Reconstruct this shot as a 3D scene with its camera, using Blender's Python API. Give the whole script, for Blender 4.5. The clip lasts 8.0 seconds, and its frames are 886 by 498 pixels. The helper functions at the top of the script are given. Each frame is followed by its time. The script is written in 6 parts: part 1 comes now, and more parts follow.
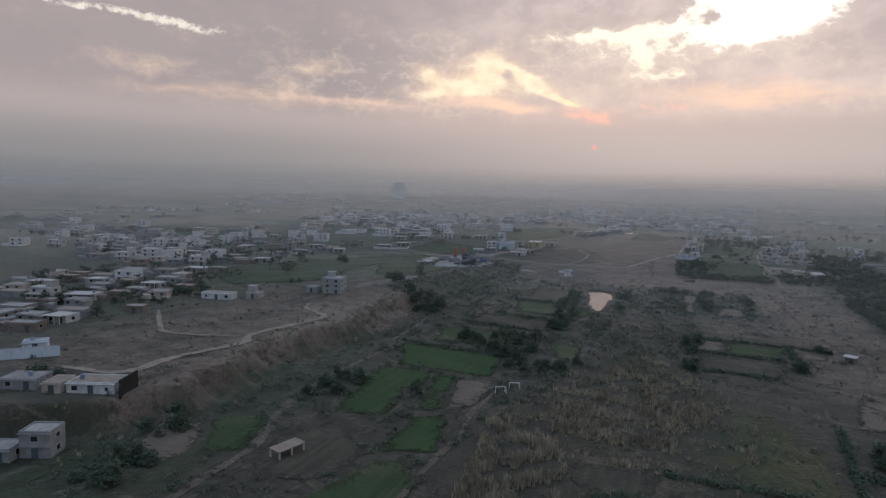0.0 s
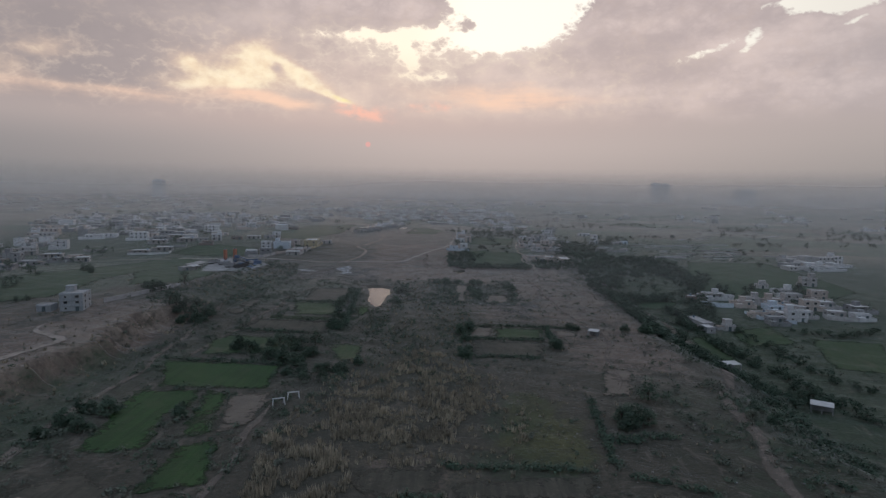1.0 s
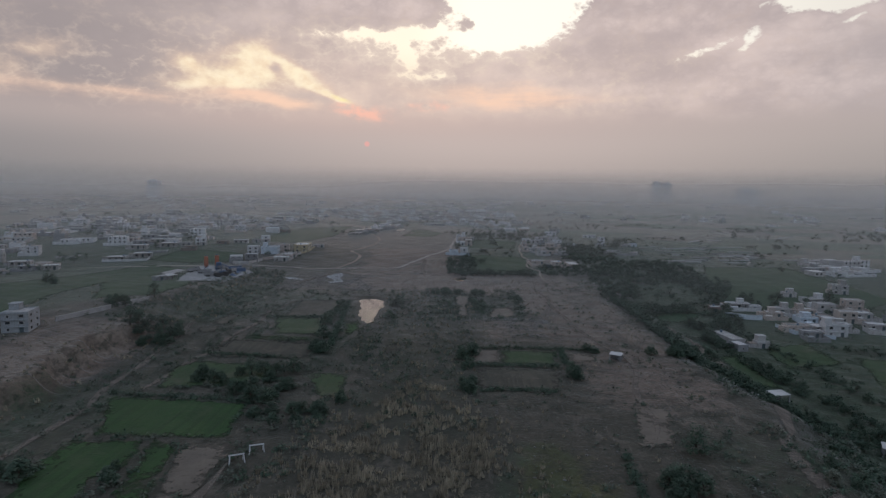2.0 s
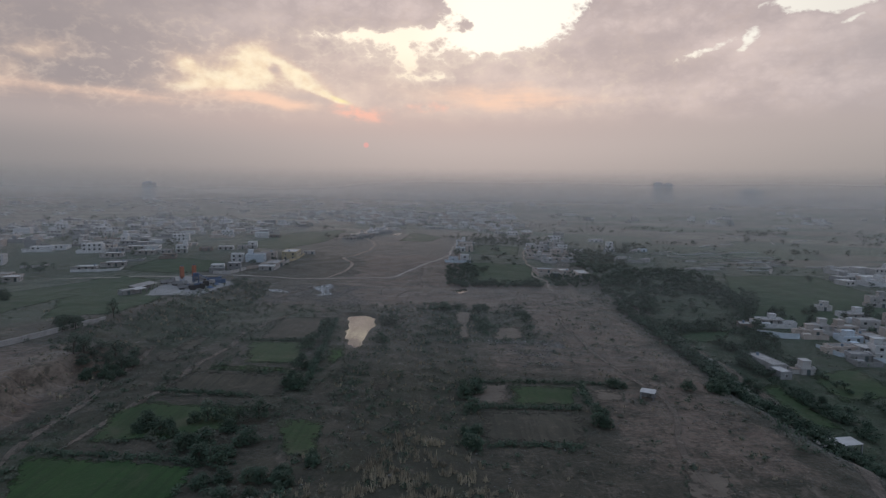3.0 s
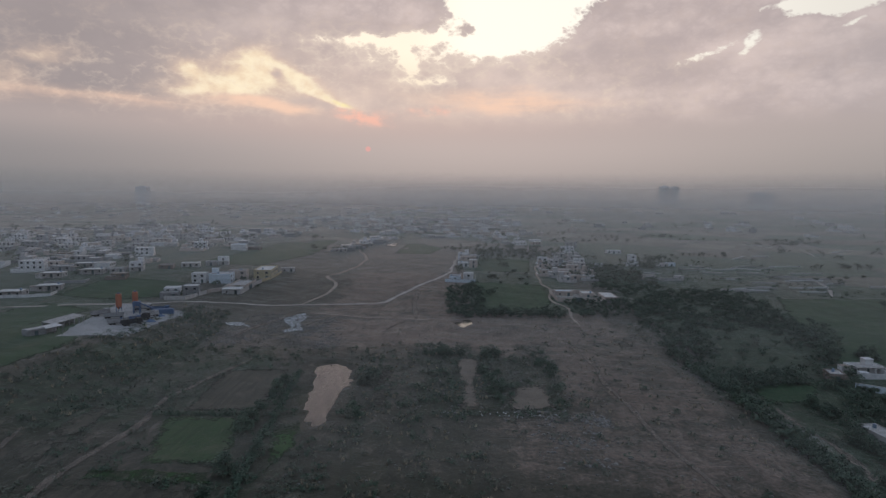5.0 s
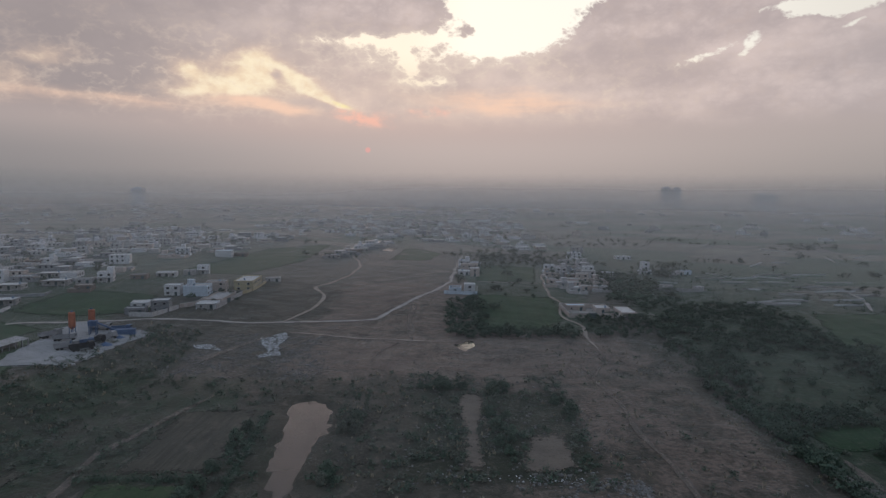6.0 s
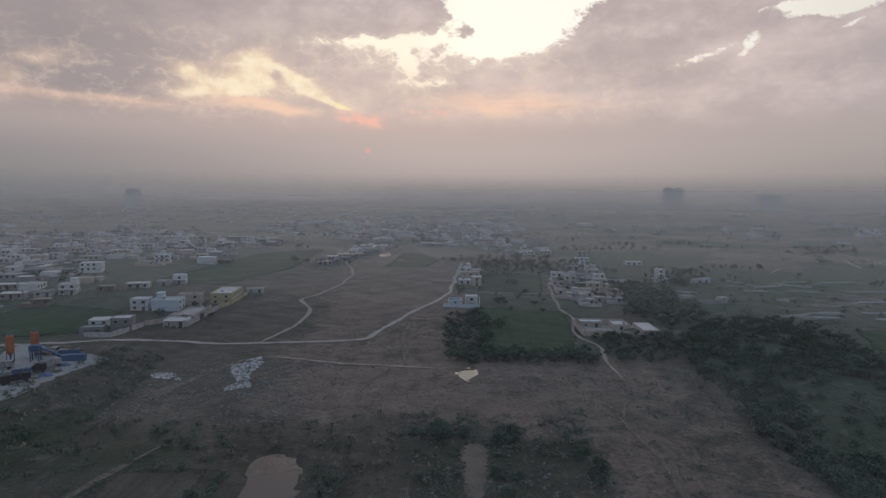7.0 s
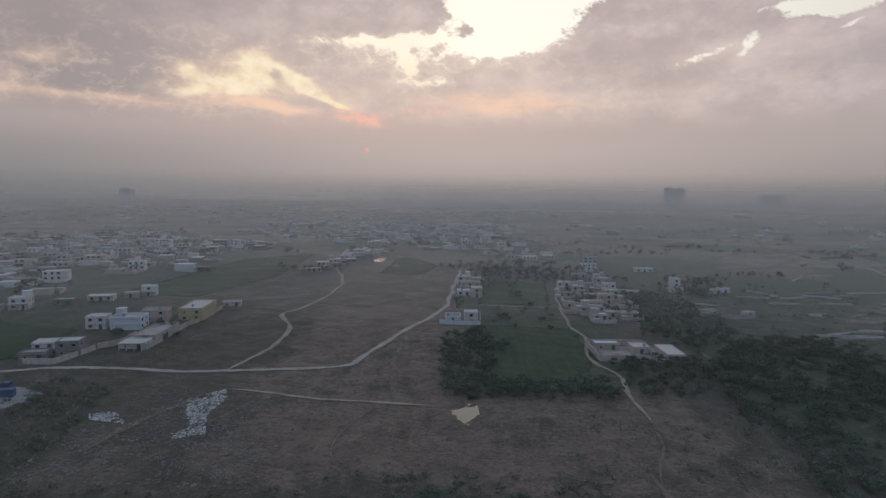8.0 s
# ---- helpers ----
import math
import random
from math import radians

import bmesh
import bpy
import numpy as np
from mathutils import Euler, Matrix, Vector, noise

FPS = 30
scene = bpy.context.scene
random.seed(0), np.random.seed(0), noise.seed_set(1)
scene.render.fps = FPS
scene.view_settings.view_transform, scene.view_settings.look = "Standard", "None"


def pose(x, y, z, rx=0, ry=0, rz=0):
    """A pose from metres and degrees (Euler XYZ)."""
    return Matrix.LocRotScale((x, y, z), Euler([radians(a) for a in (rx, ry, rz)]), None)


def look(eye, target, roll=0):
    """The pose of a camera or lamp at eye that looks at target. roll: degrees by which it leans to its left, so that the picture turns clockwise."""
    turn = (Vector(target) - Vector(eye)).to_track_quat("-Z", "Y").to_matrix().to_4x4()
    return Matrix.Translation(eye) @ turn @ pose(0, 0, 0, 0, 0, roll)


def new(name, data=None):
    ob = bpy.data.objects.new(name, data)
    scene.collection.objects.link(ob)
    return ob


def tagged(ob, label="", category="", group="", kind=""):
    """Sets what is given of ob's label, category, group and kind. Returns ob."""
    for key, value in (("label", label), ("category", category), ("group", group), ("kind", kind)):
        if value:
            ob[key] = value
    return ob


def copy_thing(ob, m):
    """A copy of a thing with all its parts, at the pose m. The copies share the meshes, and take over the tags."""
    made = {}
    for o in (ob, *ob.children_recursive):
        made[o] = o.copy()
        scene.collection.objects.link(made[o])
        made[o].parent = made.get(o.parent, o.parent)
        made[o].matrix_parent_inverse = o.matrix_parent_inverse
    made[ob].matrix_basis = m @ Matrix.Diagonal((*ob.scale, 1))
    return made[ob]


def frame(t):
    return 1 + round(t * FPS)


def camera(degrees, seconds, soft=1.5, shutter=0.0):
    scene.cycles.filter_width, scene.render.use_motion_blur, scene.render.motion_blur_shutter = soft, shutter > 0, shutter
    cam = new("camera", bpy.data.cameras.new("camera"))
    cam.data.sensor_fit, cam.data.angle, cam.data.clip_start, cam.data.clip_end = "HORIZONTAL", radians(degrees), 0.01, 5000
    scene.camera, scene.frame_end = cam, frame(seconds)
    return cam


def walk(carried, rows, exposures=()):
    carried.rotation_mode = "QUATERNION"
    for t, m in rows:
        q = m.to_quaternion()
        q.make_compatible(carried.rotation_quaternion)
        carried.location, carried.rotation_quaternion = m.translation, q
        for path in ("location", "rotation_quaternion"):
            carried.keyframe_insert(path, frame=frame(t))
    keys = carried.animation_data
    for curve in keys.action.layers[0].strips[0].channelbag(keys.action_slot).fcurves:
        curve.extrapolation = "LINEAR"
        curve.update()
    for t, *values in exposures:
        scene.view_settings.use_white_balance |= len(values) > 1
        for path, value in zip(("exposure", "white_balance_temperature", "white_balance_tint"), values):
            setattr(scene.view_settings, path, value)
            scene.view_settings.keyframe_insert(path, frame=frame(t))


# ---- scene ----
cam = camera(72.0, 8.0, 1.3)

PATH = [
    (0, (1.203, -62.114, 51.925), (0.472, -60.263, 51.727), 1.5),
    (0.1, (0.951, -61.886, 51.726), (0.374, -59.981, 51.528), 1.9),
    (0.2, (0.856, -61.774, 51.719), (0.446, -59.826, 51.524), 2.0),
    (0.3, (0.783, -61.944, 51.958), (0.506, -59.973, 51.766), 1.7),
    (0.4, (1.111, -62.23, 51.947), (0.874, -60.253, 51.755), 1.6),
    (0.5, (1.326, -62.521, 51.789), (1.263, -60.531, 51.598), 1.1),
    (0.6, (1.805, -62.101, 51.749), (1.776, -60.11, 51.559), 0.9),
    (1, (1.128, -56.14, 52.227), (1.096, -54.15, 52.032), 0.9),
    (1.5, (0.877, -41.952, 52.715), (0.845, -39.962, 52.517), 0.8),
    (3, (0.638, 5.591, 54.287), (0.61, 7.581, 54.093), 0.6),
    (3.5, (0.685, 21.34, 54.951), (0.654, 23.33, 54.758), 0.6),
    (4, (0.585, 37.331, 55.017), (0.552, 39.322, 54.829), 0.6),
    (4.5, (0.963, 53.148, 55.547), (0.928, 55.139, 55.363), 0.5),
    (6, (0.815, 101.527, 57.579), (0.781, 103.519, 57.4), 0.5),
    (6.5, (1.227, 117.618, 58.035), (1.192, 119.609, 57.858), 0.3),
    (7, (0.851, 133.879, 58.515), (0.817, 135.871, 58.338), 0.4),
    (7.5, (0.728, 149.887, 59.009), (0.694, 151.879, 58.833), 0.4),
    (8, (1.432, 165.845, 60.42), (1.401, 167.837, 60.241), 0.5),
]
walk(cam, [(t, look(eye, target, roll)) for t, eye, target, roll in PATH], [(0.0, 0.2), (0.5, 0.09), (1.5, 0.05), (3.5, 0.05), (4.5, 0.03), (8.0, -0.02)])

# ---- shader arithmetic ----
class Num:
    """A socket that can be added, multiplied and compared."""

    def __init__(self, tree, sock):
        self.tree, self.sock = tree, sock

    def op(self, kind, *others):
        n = self.tree.nodes.new("ShaderNodeMath")
        n.operation = kind
        for k, v in enumerate((self, *others)):
            if isinstance(v, Num):
                self.tree.links.new(v.sock, n.inputs[k])
            else:
                n.inputs[k].default_value = v
        return Num(self.tree, n.outputs[0])

    def __add__(self, o): return self.op("ADD", o)
    def __sub__(self, o): return self.op("SUBTRACT", o)
    def __mul__(self, o): return self.op("MULTIPLY", o)
    def __truediv__(self, o): return self.op("DIVIDE", o)

    def step(self, a, b):
        n = self.tree.nodes.new("ShaderNodeMapRange")
        n.interpolation_type = "SMOOTHSTEP"
        if a > b:
            n.inputs["To Min"].default_value, n.inputs["To Max"].default_value = 1.0, 0.0
            a, b = b, a
        n.inputs["From Min"].default_value, n.inputs["From Max"].default_value = a, b
        self.tree.links.new(self.sock, n.inputs["Value"])
        return Num(self.tree, n.outputs["Result"])


def combine(tree, x, y, z):
    n = tree.nodes.new("ShaderNodeCombineXYZ")
    for k, v in enumerate((x, y, z)):
        if isinstance(v, Num):
            tree.links.new(v.sock, n.inputs[k])
        else:
            n.inputs[k].default_value = v
    return n.outputs[0]


def noise_of(tree, vec, scale, detail=4.0, rough=0.55, distort=0.0):
    n = tree.nodes.new("ShaderNodeTexNoise")
    n.inputs["Scale"].default_value, n.inputs["Detail"].default_value = scale, detail
    n.inputs["Roughness"].default_value, n.inputs["Distortion"].default_value = rough, distort
    if vec is not None:
        tree.links.new(vec, n.inputs["Vector"])
    return Num(tree, n.outputs["Fac"])


def blend(tree, fac, a, b):
    n = tree.nodes.new("ShaderNodeMix")
    n.data_type = "RGBA"
    for key, v in (("Factor_Float", fac), ("A_Color", a), ("B_Color", b)):
        sock = next(q for q in n.inputs if q.identifier == key)
        if isinstance(v, Num):
            tree.links.new(v.sock, sock)
        elif isinstance(v, bpy.types.NodeSocket):
            tree.links.new(v, sock)
        elif key == "Factor_Float":
            sock.default_value = v
        else:
            sock.default_value = (*v, 1.0)
    return next(q for q in n.outputs if q.identifier == "Result_Color")


# ---- sky ----
SUN_AZ, SUN_EL = -8.0, 4.0  # degrees, to the right of +y and above the horizon
world = bpy.data.worlds.new("dusk_sky")
world.use_nodes = True
scene.world = world
wt = world.node_tree
wt.nodes.clear()
way = wt.nodes.new("ShaderNodeTexCoord").outputs["Generated"]
split = wt.nodes.new("ShaderNodeSeparateXYZ")
wt.links.new(way, split.inputs[0])
dx, dy, dz = (Num(wt, split.outputs[k]) for k in range(3))
az = dx.op("ARCTAN2", dy) * 57.2958
el = dz.op("ARCSINE") * 57.2958
w1 = noise_of(wt, combine(wt, az * 0.10, el * 0.22, 0.0), 1.3, 3.0, 0.5) - 0.5
w2 = noise_of(wt, combine(wt, az * 0.10 + 9.0, el * 0.22, 3.0), 1.3, 3.0, 0.5) - 0.5
waz, wel = az + w1 * 4.0, el + w2 * 2.2


def puff(a0, e0, sa, se, lean=0.0):
    """A soft patch of sky around a direction; 1 in its middle."""
    da, de = (waz - a0) / sa, (wel - e0 - (waz - a0) * lean) / se
    return ((da * da + de * de) * -1.0).op("EXPONENT")


def billow(scale, shift, flat=1.5):
    """Rounded heaps, as on the rim of a cloud."""
    return (noise_of(wt, combine(wt, az * scale, el * scale * flat, shift), 1.0, 1.0, 0.4) * 2.0 - 1.0).op("ABSOLUTE")


heaps = billow(0.36, 2.0) * 0.9 + billow(0.85, 5.0) * 0.7 + billow(2.1, 8.0) * 0.4
mass = noise_of(wt, combine(wt, az * 0.07, el * 0.2, 7.0), 1.3, 3.0, 0.5)
edge = noise_of(wt, combine(wt, az * 0.26, el * 0.42, 1.0), 1.3, 4.0, 0.5)
fluff = noise_of(wt, combine(wt, az * 0.9, el * 1.3, 6.0), 1.0, 4.0, 0.55)
# the white sky in the breaks of the upper cloud
breaks = puff(5.0, 15.2, 5.4, 2.2, 0.05) * 1.7 - puff(15.5, 15.4, 3.2, 1.5) * 0.5 + puff(7, 19, 9, 2.3) * 1.3 + puff(-6.0, 13.7, 6.5, 0.45, 0.03) * 0.5 + puff(-5.0, 12.5, 6.0, 1.7) * 0.30 + puff(-4.6, 12.0, 0.8, 1.4) * 0.6 + puff(-2.4, 10.2, 2.0, 0.4) * 0.62
breaks = breaks + puff(21.6, 11.9, 3.0, 0.45, 0.3) * 0.48 + puff(25.0, 12.4, 1.2, 0.6, 0.8) * 0.5 + puff(30.4, 14.7, 3.6, 0.8, -0.05) * 0.9 + puff(31.6, 13.1, 1.6, 0.3, 0.3) * 0.55
breaks = breaks + puff(-49, 13.1, 9.5, 0.6, -0.07) * 0.46 - puff(0.8, 14.4, 1.3, 0.5) * 0.7 - puff(7.3, 15.6, 1.1, 0.5) * 0.5 - puff(-4.5, 15.9, 3.4, 1.1) * 0.7
opening = (breaks + 0.30 - heaps * 0.55 + (edge - 0.5) * 0.35 + (fluff - 0.5) * 0.3).step(0.40, 0.66)
rim = (breaks + 0.30 - heaps * 0.55 + (edge - 0.5) * 0.35 + (fluff - 0.5) * 0.3).step(0.10, 0.5)
# the golden light under it, round the sun
gold = puff(-17.6, 10.9, 2.6, 1.6) * 1.05 + puff(-20.4, 9.4, 4.2, 1.3) * 0.75 + puff(-13.4, 9.8, 2.6, 0.9, -0.35) * 1.0 + puff(-10.6, 8.1, 1.8, 0.5, -0.35) * 0.95 + puff(-23.4, 10.6, 1.6, 0.8, -0.2) * 0.75
gold = gold + puff(-22, 8.6, 5.0, 0.7) * 0.5 + puff(-33.5, 10.4, 2.4, 0.7, 0.1) * 0.55 + puff(-36.2, 8.6, 1.6, 0.9) * 0.4 + puff(-31, 7.5, 6, 0.4) * 0.35 + puff(-47, 9.6, 3, 0.7) * 0.4
gold = gold - puff(-16.2, 10.4, 0.7, 0.5) * 0.9 - puff(-10.2, 11.3, 3.2, 1.1) * 0.8
lit = (gold + 0.20 - heaps * 0.36 + (edge - 0.5) * 0.5 + (fluff - 0.5) * 0.25).step(0.05, 1.15)
nearsun = ((((az - SUN_AZ) / 24.0) * ((az - SUN_AZ) / 24.0) + ((el - 8.0) / 5.5) * ((el - 8.0) / 5.5)) * -1.0).op("EXPONENT")
deck = blend(wt, (mass * 0.6 + edge * 0.25 + heaps * 0.16).step(0.34, 0.68), (0.468, 0.392, 0.388), (0.685, 0.568, 0.540))
deck = blend(wt, nearsun * 0.75, deck, blend(wt, (edge * 0.8 + fluff * 0.2).step(0.30, 0.70), (0.66, 0.52, 0.46), (0.81, 0.63, 0.52)))
deck = blend(wt, az.step(-9.0, -34.0) * 0.9, deck, (0.328, 0.286, 0.290))
deck = blend(wt, az.step(20.0, 38.0) * 0.35, deck, (0.40, 0.375, 0.385))
air = wt.nodes.new("ShaderNodeTexSky")
air.sky_type, air.sun_disc = "NISHITA", False
air.sun_elevation, air.sun_rotation = radians(SUN_EL), radians(SUN_AZ)
air.air_density, air.dust_density, air.ozone_density = 1.0, 6.0, 1.0
dim = wt.nodes.new("ShaderNodeVectorMath")
dim.operation = "SCALE"
dim.inputs["Scale"].default_value = 0.1
wt.links.new(air.outputs[0], dim.inputs[0])
clear = blend(wt, 0.90, dim.outputs[0], (1.10, 1.05, 0.95))
clear = blend(wt, el.step(13.0, 9.5) * 0.7, clear, (0.90, 0.76, 0.60))
clear = blend(wt, az.step(2.0, -5.0) * 0.45, clear, (0.93, 0.78, 0.60))
clear = blend(wt, (az.op("ABSOLUTE")).step(17.0, 34.0) * 0.55, clear, (0.66, 0.62, 0.57))
clouds = blend(wt, lit, deck, blend(wt, lit.step(0.35, 1.0), (0.80, 0.60, 0.47), blend(wt, (edge * 0.5 + fluff * 0.5).step(0.36, 0.62), (0.88, 0.69, 0.50), (1.0, 0.86, 0.63))))
core = puff(-10.6, 8.3, 1.6, 0.5, -0.35) * (edge - 0.2)
clouds = blend(wt, core.step(0.1, 0.5), clouds, (1.0, 0.86, 0.40))
clouds = blend(wt, rim * nearsun.step(0.02, 0.5) * 0.55, clouds, (0.86, 0.72, 0.60))
clouds = blend(wt, opening, clouds, clear)
# pink undersides low down, then the thick grey haze over the plain
wisps = noise_of(wt, combine(wt, az * 0.20, el * 1.3, 2.0), 1.0, 5.0, 0.6)
low = blend(wt, el.step(5.0, 8.2), blend(wt, nearsun * 0.8, (0.47, 0.40, 0.385), (0.66, 0.475, 0.42)), clouds)
peach = puff(5, 8.3, 8.0, 1.1, -0.02) * 0.75 + puff(-30, 7.4, 11, 0.8) * 0.42 + puff(-17, 7.7, 4.5, 0.6, -0.1) * 0.8 + puff(-45, 7.9, 8, 0.9) * 0.3
low = blend(wt, (peach * (wisps * 1.6 + fluff * 0.8 - 0.2) * 1.1).step(0.05, 1.1), low, (0.92, 0.63, 0.48))
pink = puff(-8.8, 6.9, 2.6, 0.7, -0.15) * 0.95 + puff(-2.5, 7.4, 3.5, 0.6) * 0.45
low = blend(wt, (pink * (fluff * 2.6 + wisps * 0.8 - 0.85)).step(0.08, 1.0), low, (0.98, 0.54, 0.42))
side = ((((az - 2.0) / 29.0) * ((az - 2.0) / 29.0)) * -1.0).op("EXPONENT")
murk = blend(wt, side, blend(wt, az.step(-10.0, 20.0), (0.275, 0.258, 0.264), (0.355, 0.322, 0.312)), (0.540, 0.450, 0.420))
dusk = blend(wt, el.step(3.0, 7.8), murk, low)
ground_haze = blend(wt, side, blend(wt, az.step(-10.0, 20.0), (0.160, 0.176, 0.188), (0.214, 0.211, 0.212)), (0.315, 0.285, 0.280))
dusk = blend(wt, el.step(-2.2, 4.6), ground_haze, dusk)
# the sun's red disc through the haze
ux, uy = az - SUN_AZ, el - SUN_EL
disc = (ux * ux + uy * uy).op("SQRT").step(0.31, 0.16)
dusk = blend(wt, disc * 0.5, dusk, (0.98, 0.38, 0.34))
# overhead and behind the camera the sky is dull and blue
back = dy.step(0.35, -0.4) * el.step(-2.0, 6.0)
dusk = blend(wt, back * 0.85, dusk, (0.345, 0.408, 0.500))
dusk = blend(wt, el.step(20.0, 48.0) * 0.9, dusk, (0.365, 0.487, 0.680))
shine = wt.nodes.new("ShaderNodeBackground")
wt.links.new(dusk, shine.inputs["Color"])
shine.inputs["Strength"].default_value = 1.0
wt.links.new(shine.outputs[0], wt.nodes.new("ShaderNodeOutputWorld").inputs["Surface"])

sun = new("sun", bpy.data.lights.new("sun", "SUN"))
sun.data.energy, sun.data.angle, sun.data.color = 0.4, radians(3), (1.0, 0.62, 0.45)
sun_from = Vector((math.sin(radians(SUN_AZ)) * 100, math.cos(radians(SUN_AZ)) * 100, math.tan(radians(SUN_EL)) * 100))
sun.matrix_world = look(sun_from, (0, 0, 0))


# ---- materials ----
def hazed(b, weight):
    """Dust-like pale sheen, strongest at a low angle, put on to imitate haze."""
    b.inputs["Sheen Weight"].default_value, b.inputs["Sheen Roughness"].default_value = weight, 0.22
    b.inputs["Sheen Tint"].default_value = (0.86, 0.95, 1.0, 1.0)


def material(name, stops, rough=0.9, scale=1.0, fine=12.0, spec=0.3, bump=0.0, bump_scale=6.0, metal=0.0, stain=None, haze_sheen=0.16, per_object=0.0, per_piece=0.0, rows=None):
    """stops: two or three base colours that coarse and fine noise mix, at `scale` and `fine` per metre."""
    m = bpy.data.materials.new(name)
    m.use_nodes = True
    t = m.node_tree
    b = t.nodes["Principled BSDF"]
    at = t.nodes.new("ShaderNodeNewGeometry").outputs["Position"]
    coarse = noise_of(t, at, scale, 4.0, 0.6)
    small = noise_of(t, at, fine, 3.0, 0.6)
    col = blend(t, (coarse * 0.65 + small * 0.35).step(0.34, 0.66), stops[0], stops[1])
    if len(stops) > 2:
        col = blend(t, (noise_of(t, at, scale * 2.7 + 0.3, 5.0, 0.65) * 0.7 + small * 0.3).step(0.52, 0.66), col, stops[2])
    if rows is not None:
        lie = t.nodes.new("ShaderNodeMapping")
        t.links.new(at, lie.inputs["Vector"])
        lie.inputs["Rotation"].default_value, lie.inputs["Scale"].default_value = (0, 0, radians(rows)), (1.0, 0.05, 0.3)
        drills = noise_of(t, lie.outputs[0], 0.9, 3.0, 0.6)
        bald = noise_of(t, at, 0.09, 5.0, 0.62, 0.6)
        col = blend(t, drills.step(0.42, 0.62) * 0.55, col, tuple(c * 0.6 for c in stops[0]))
        col = blend(t, bald.step(0.54, 0.68) * 0.6, col, stops[-1])
    if stain:
        streak = t.nodes.new("ShaderNodeMapping")
        t.links.new(at, streak.inputs["Vector"])
        streak.inputs["Scale"].default_value = (1.2, 1.2, 0.25)
        col = blend(t, noise_of(t, streak.outputs[0], 1.4, 5.0, 0.7).step(0.5, 0.72) * 0.7, col, stain)
    if per_object:
        rnd = Num(t, t.nodes.new("ShaderNodeObjectInfo").outputs["Random"])
        hsv = t.nodes.new("ShaderNodeHueSaturation")
        t.links.new((rnd * per_object + (1.0 - per_object / 2)).sock, hsv.inputs["Value"])
        t.links.new(col, hsv.inputs["Color"])
        col = hsv.outputs[0]
    if per_piece:
        rnd = Num(t, t.nodes.new("ShaderNodeNewGeometry").outputs["Random Per Island"])
        hsv = t.nodes.new("ShaderNodeHueSaturation")
        t.links.new((rnd * per_piece + (1.0 - per_piece / 2)).sock, hsv.inputs["Value"])
        t.links.new(col, hsv.inputs["Color"])
        col = hsv.outputs[0]
    t.links.new(col, b.inputs["Base Color"])
    t.links.new((coarse * 0.16 + (rough - 0.08)).sock, b.inputs["Roughness"])
    b.inputs["Specular IOR Level"].default_value, b.inputs["Metallic"].default_value = spec, metal
    hazed(b, haze_sheen)
    if bump:
        bp = t.nodes.new("ShaderNodeBump")
        bp.inputs["Strength"].default_value, bp.inputs["Distance"].default_value = bump, 0.3
        t.links.new(noise_of(t, at, bump_scale, 5.0, 0.65).sock, bp.inputs["Height"])
        t.links.new(bp.outputs[0], b.inputs["Normal"])
    return m


SOIL_SCRUB = ((0.034, 0.034, 0.025), (0.090, 0.076, 0.058))
SOIL_WEEDS = ((0.040, 0.045, 0.020), (0.090, 0.088, 0.040))
SOIL_BRUSH = ((0.020, 0.026, 0.016), (0.052, 0.052, 0.034))
SOIL_BARE = ((0.080, 0.060, 0.048), (0.178, 0.133, 0.105))
SOIL_GRASS = ((0.026, 0.042, 0.024), (0.052, 0.067, 0.040))
SOIL_STRAW = ((0.060, 0.051, 0.034), (0.120, 0.102, 0.068))


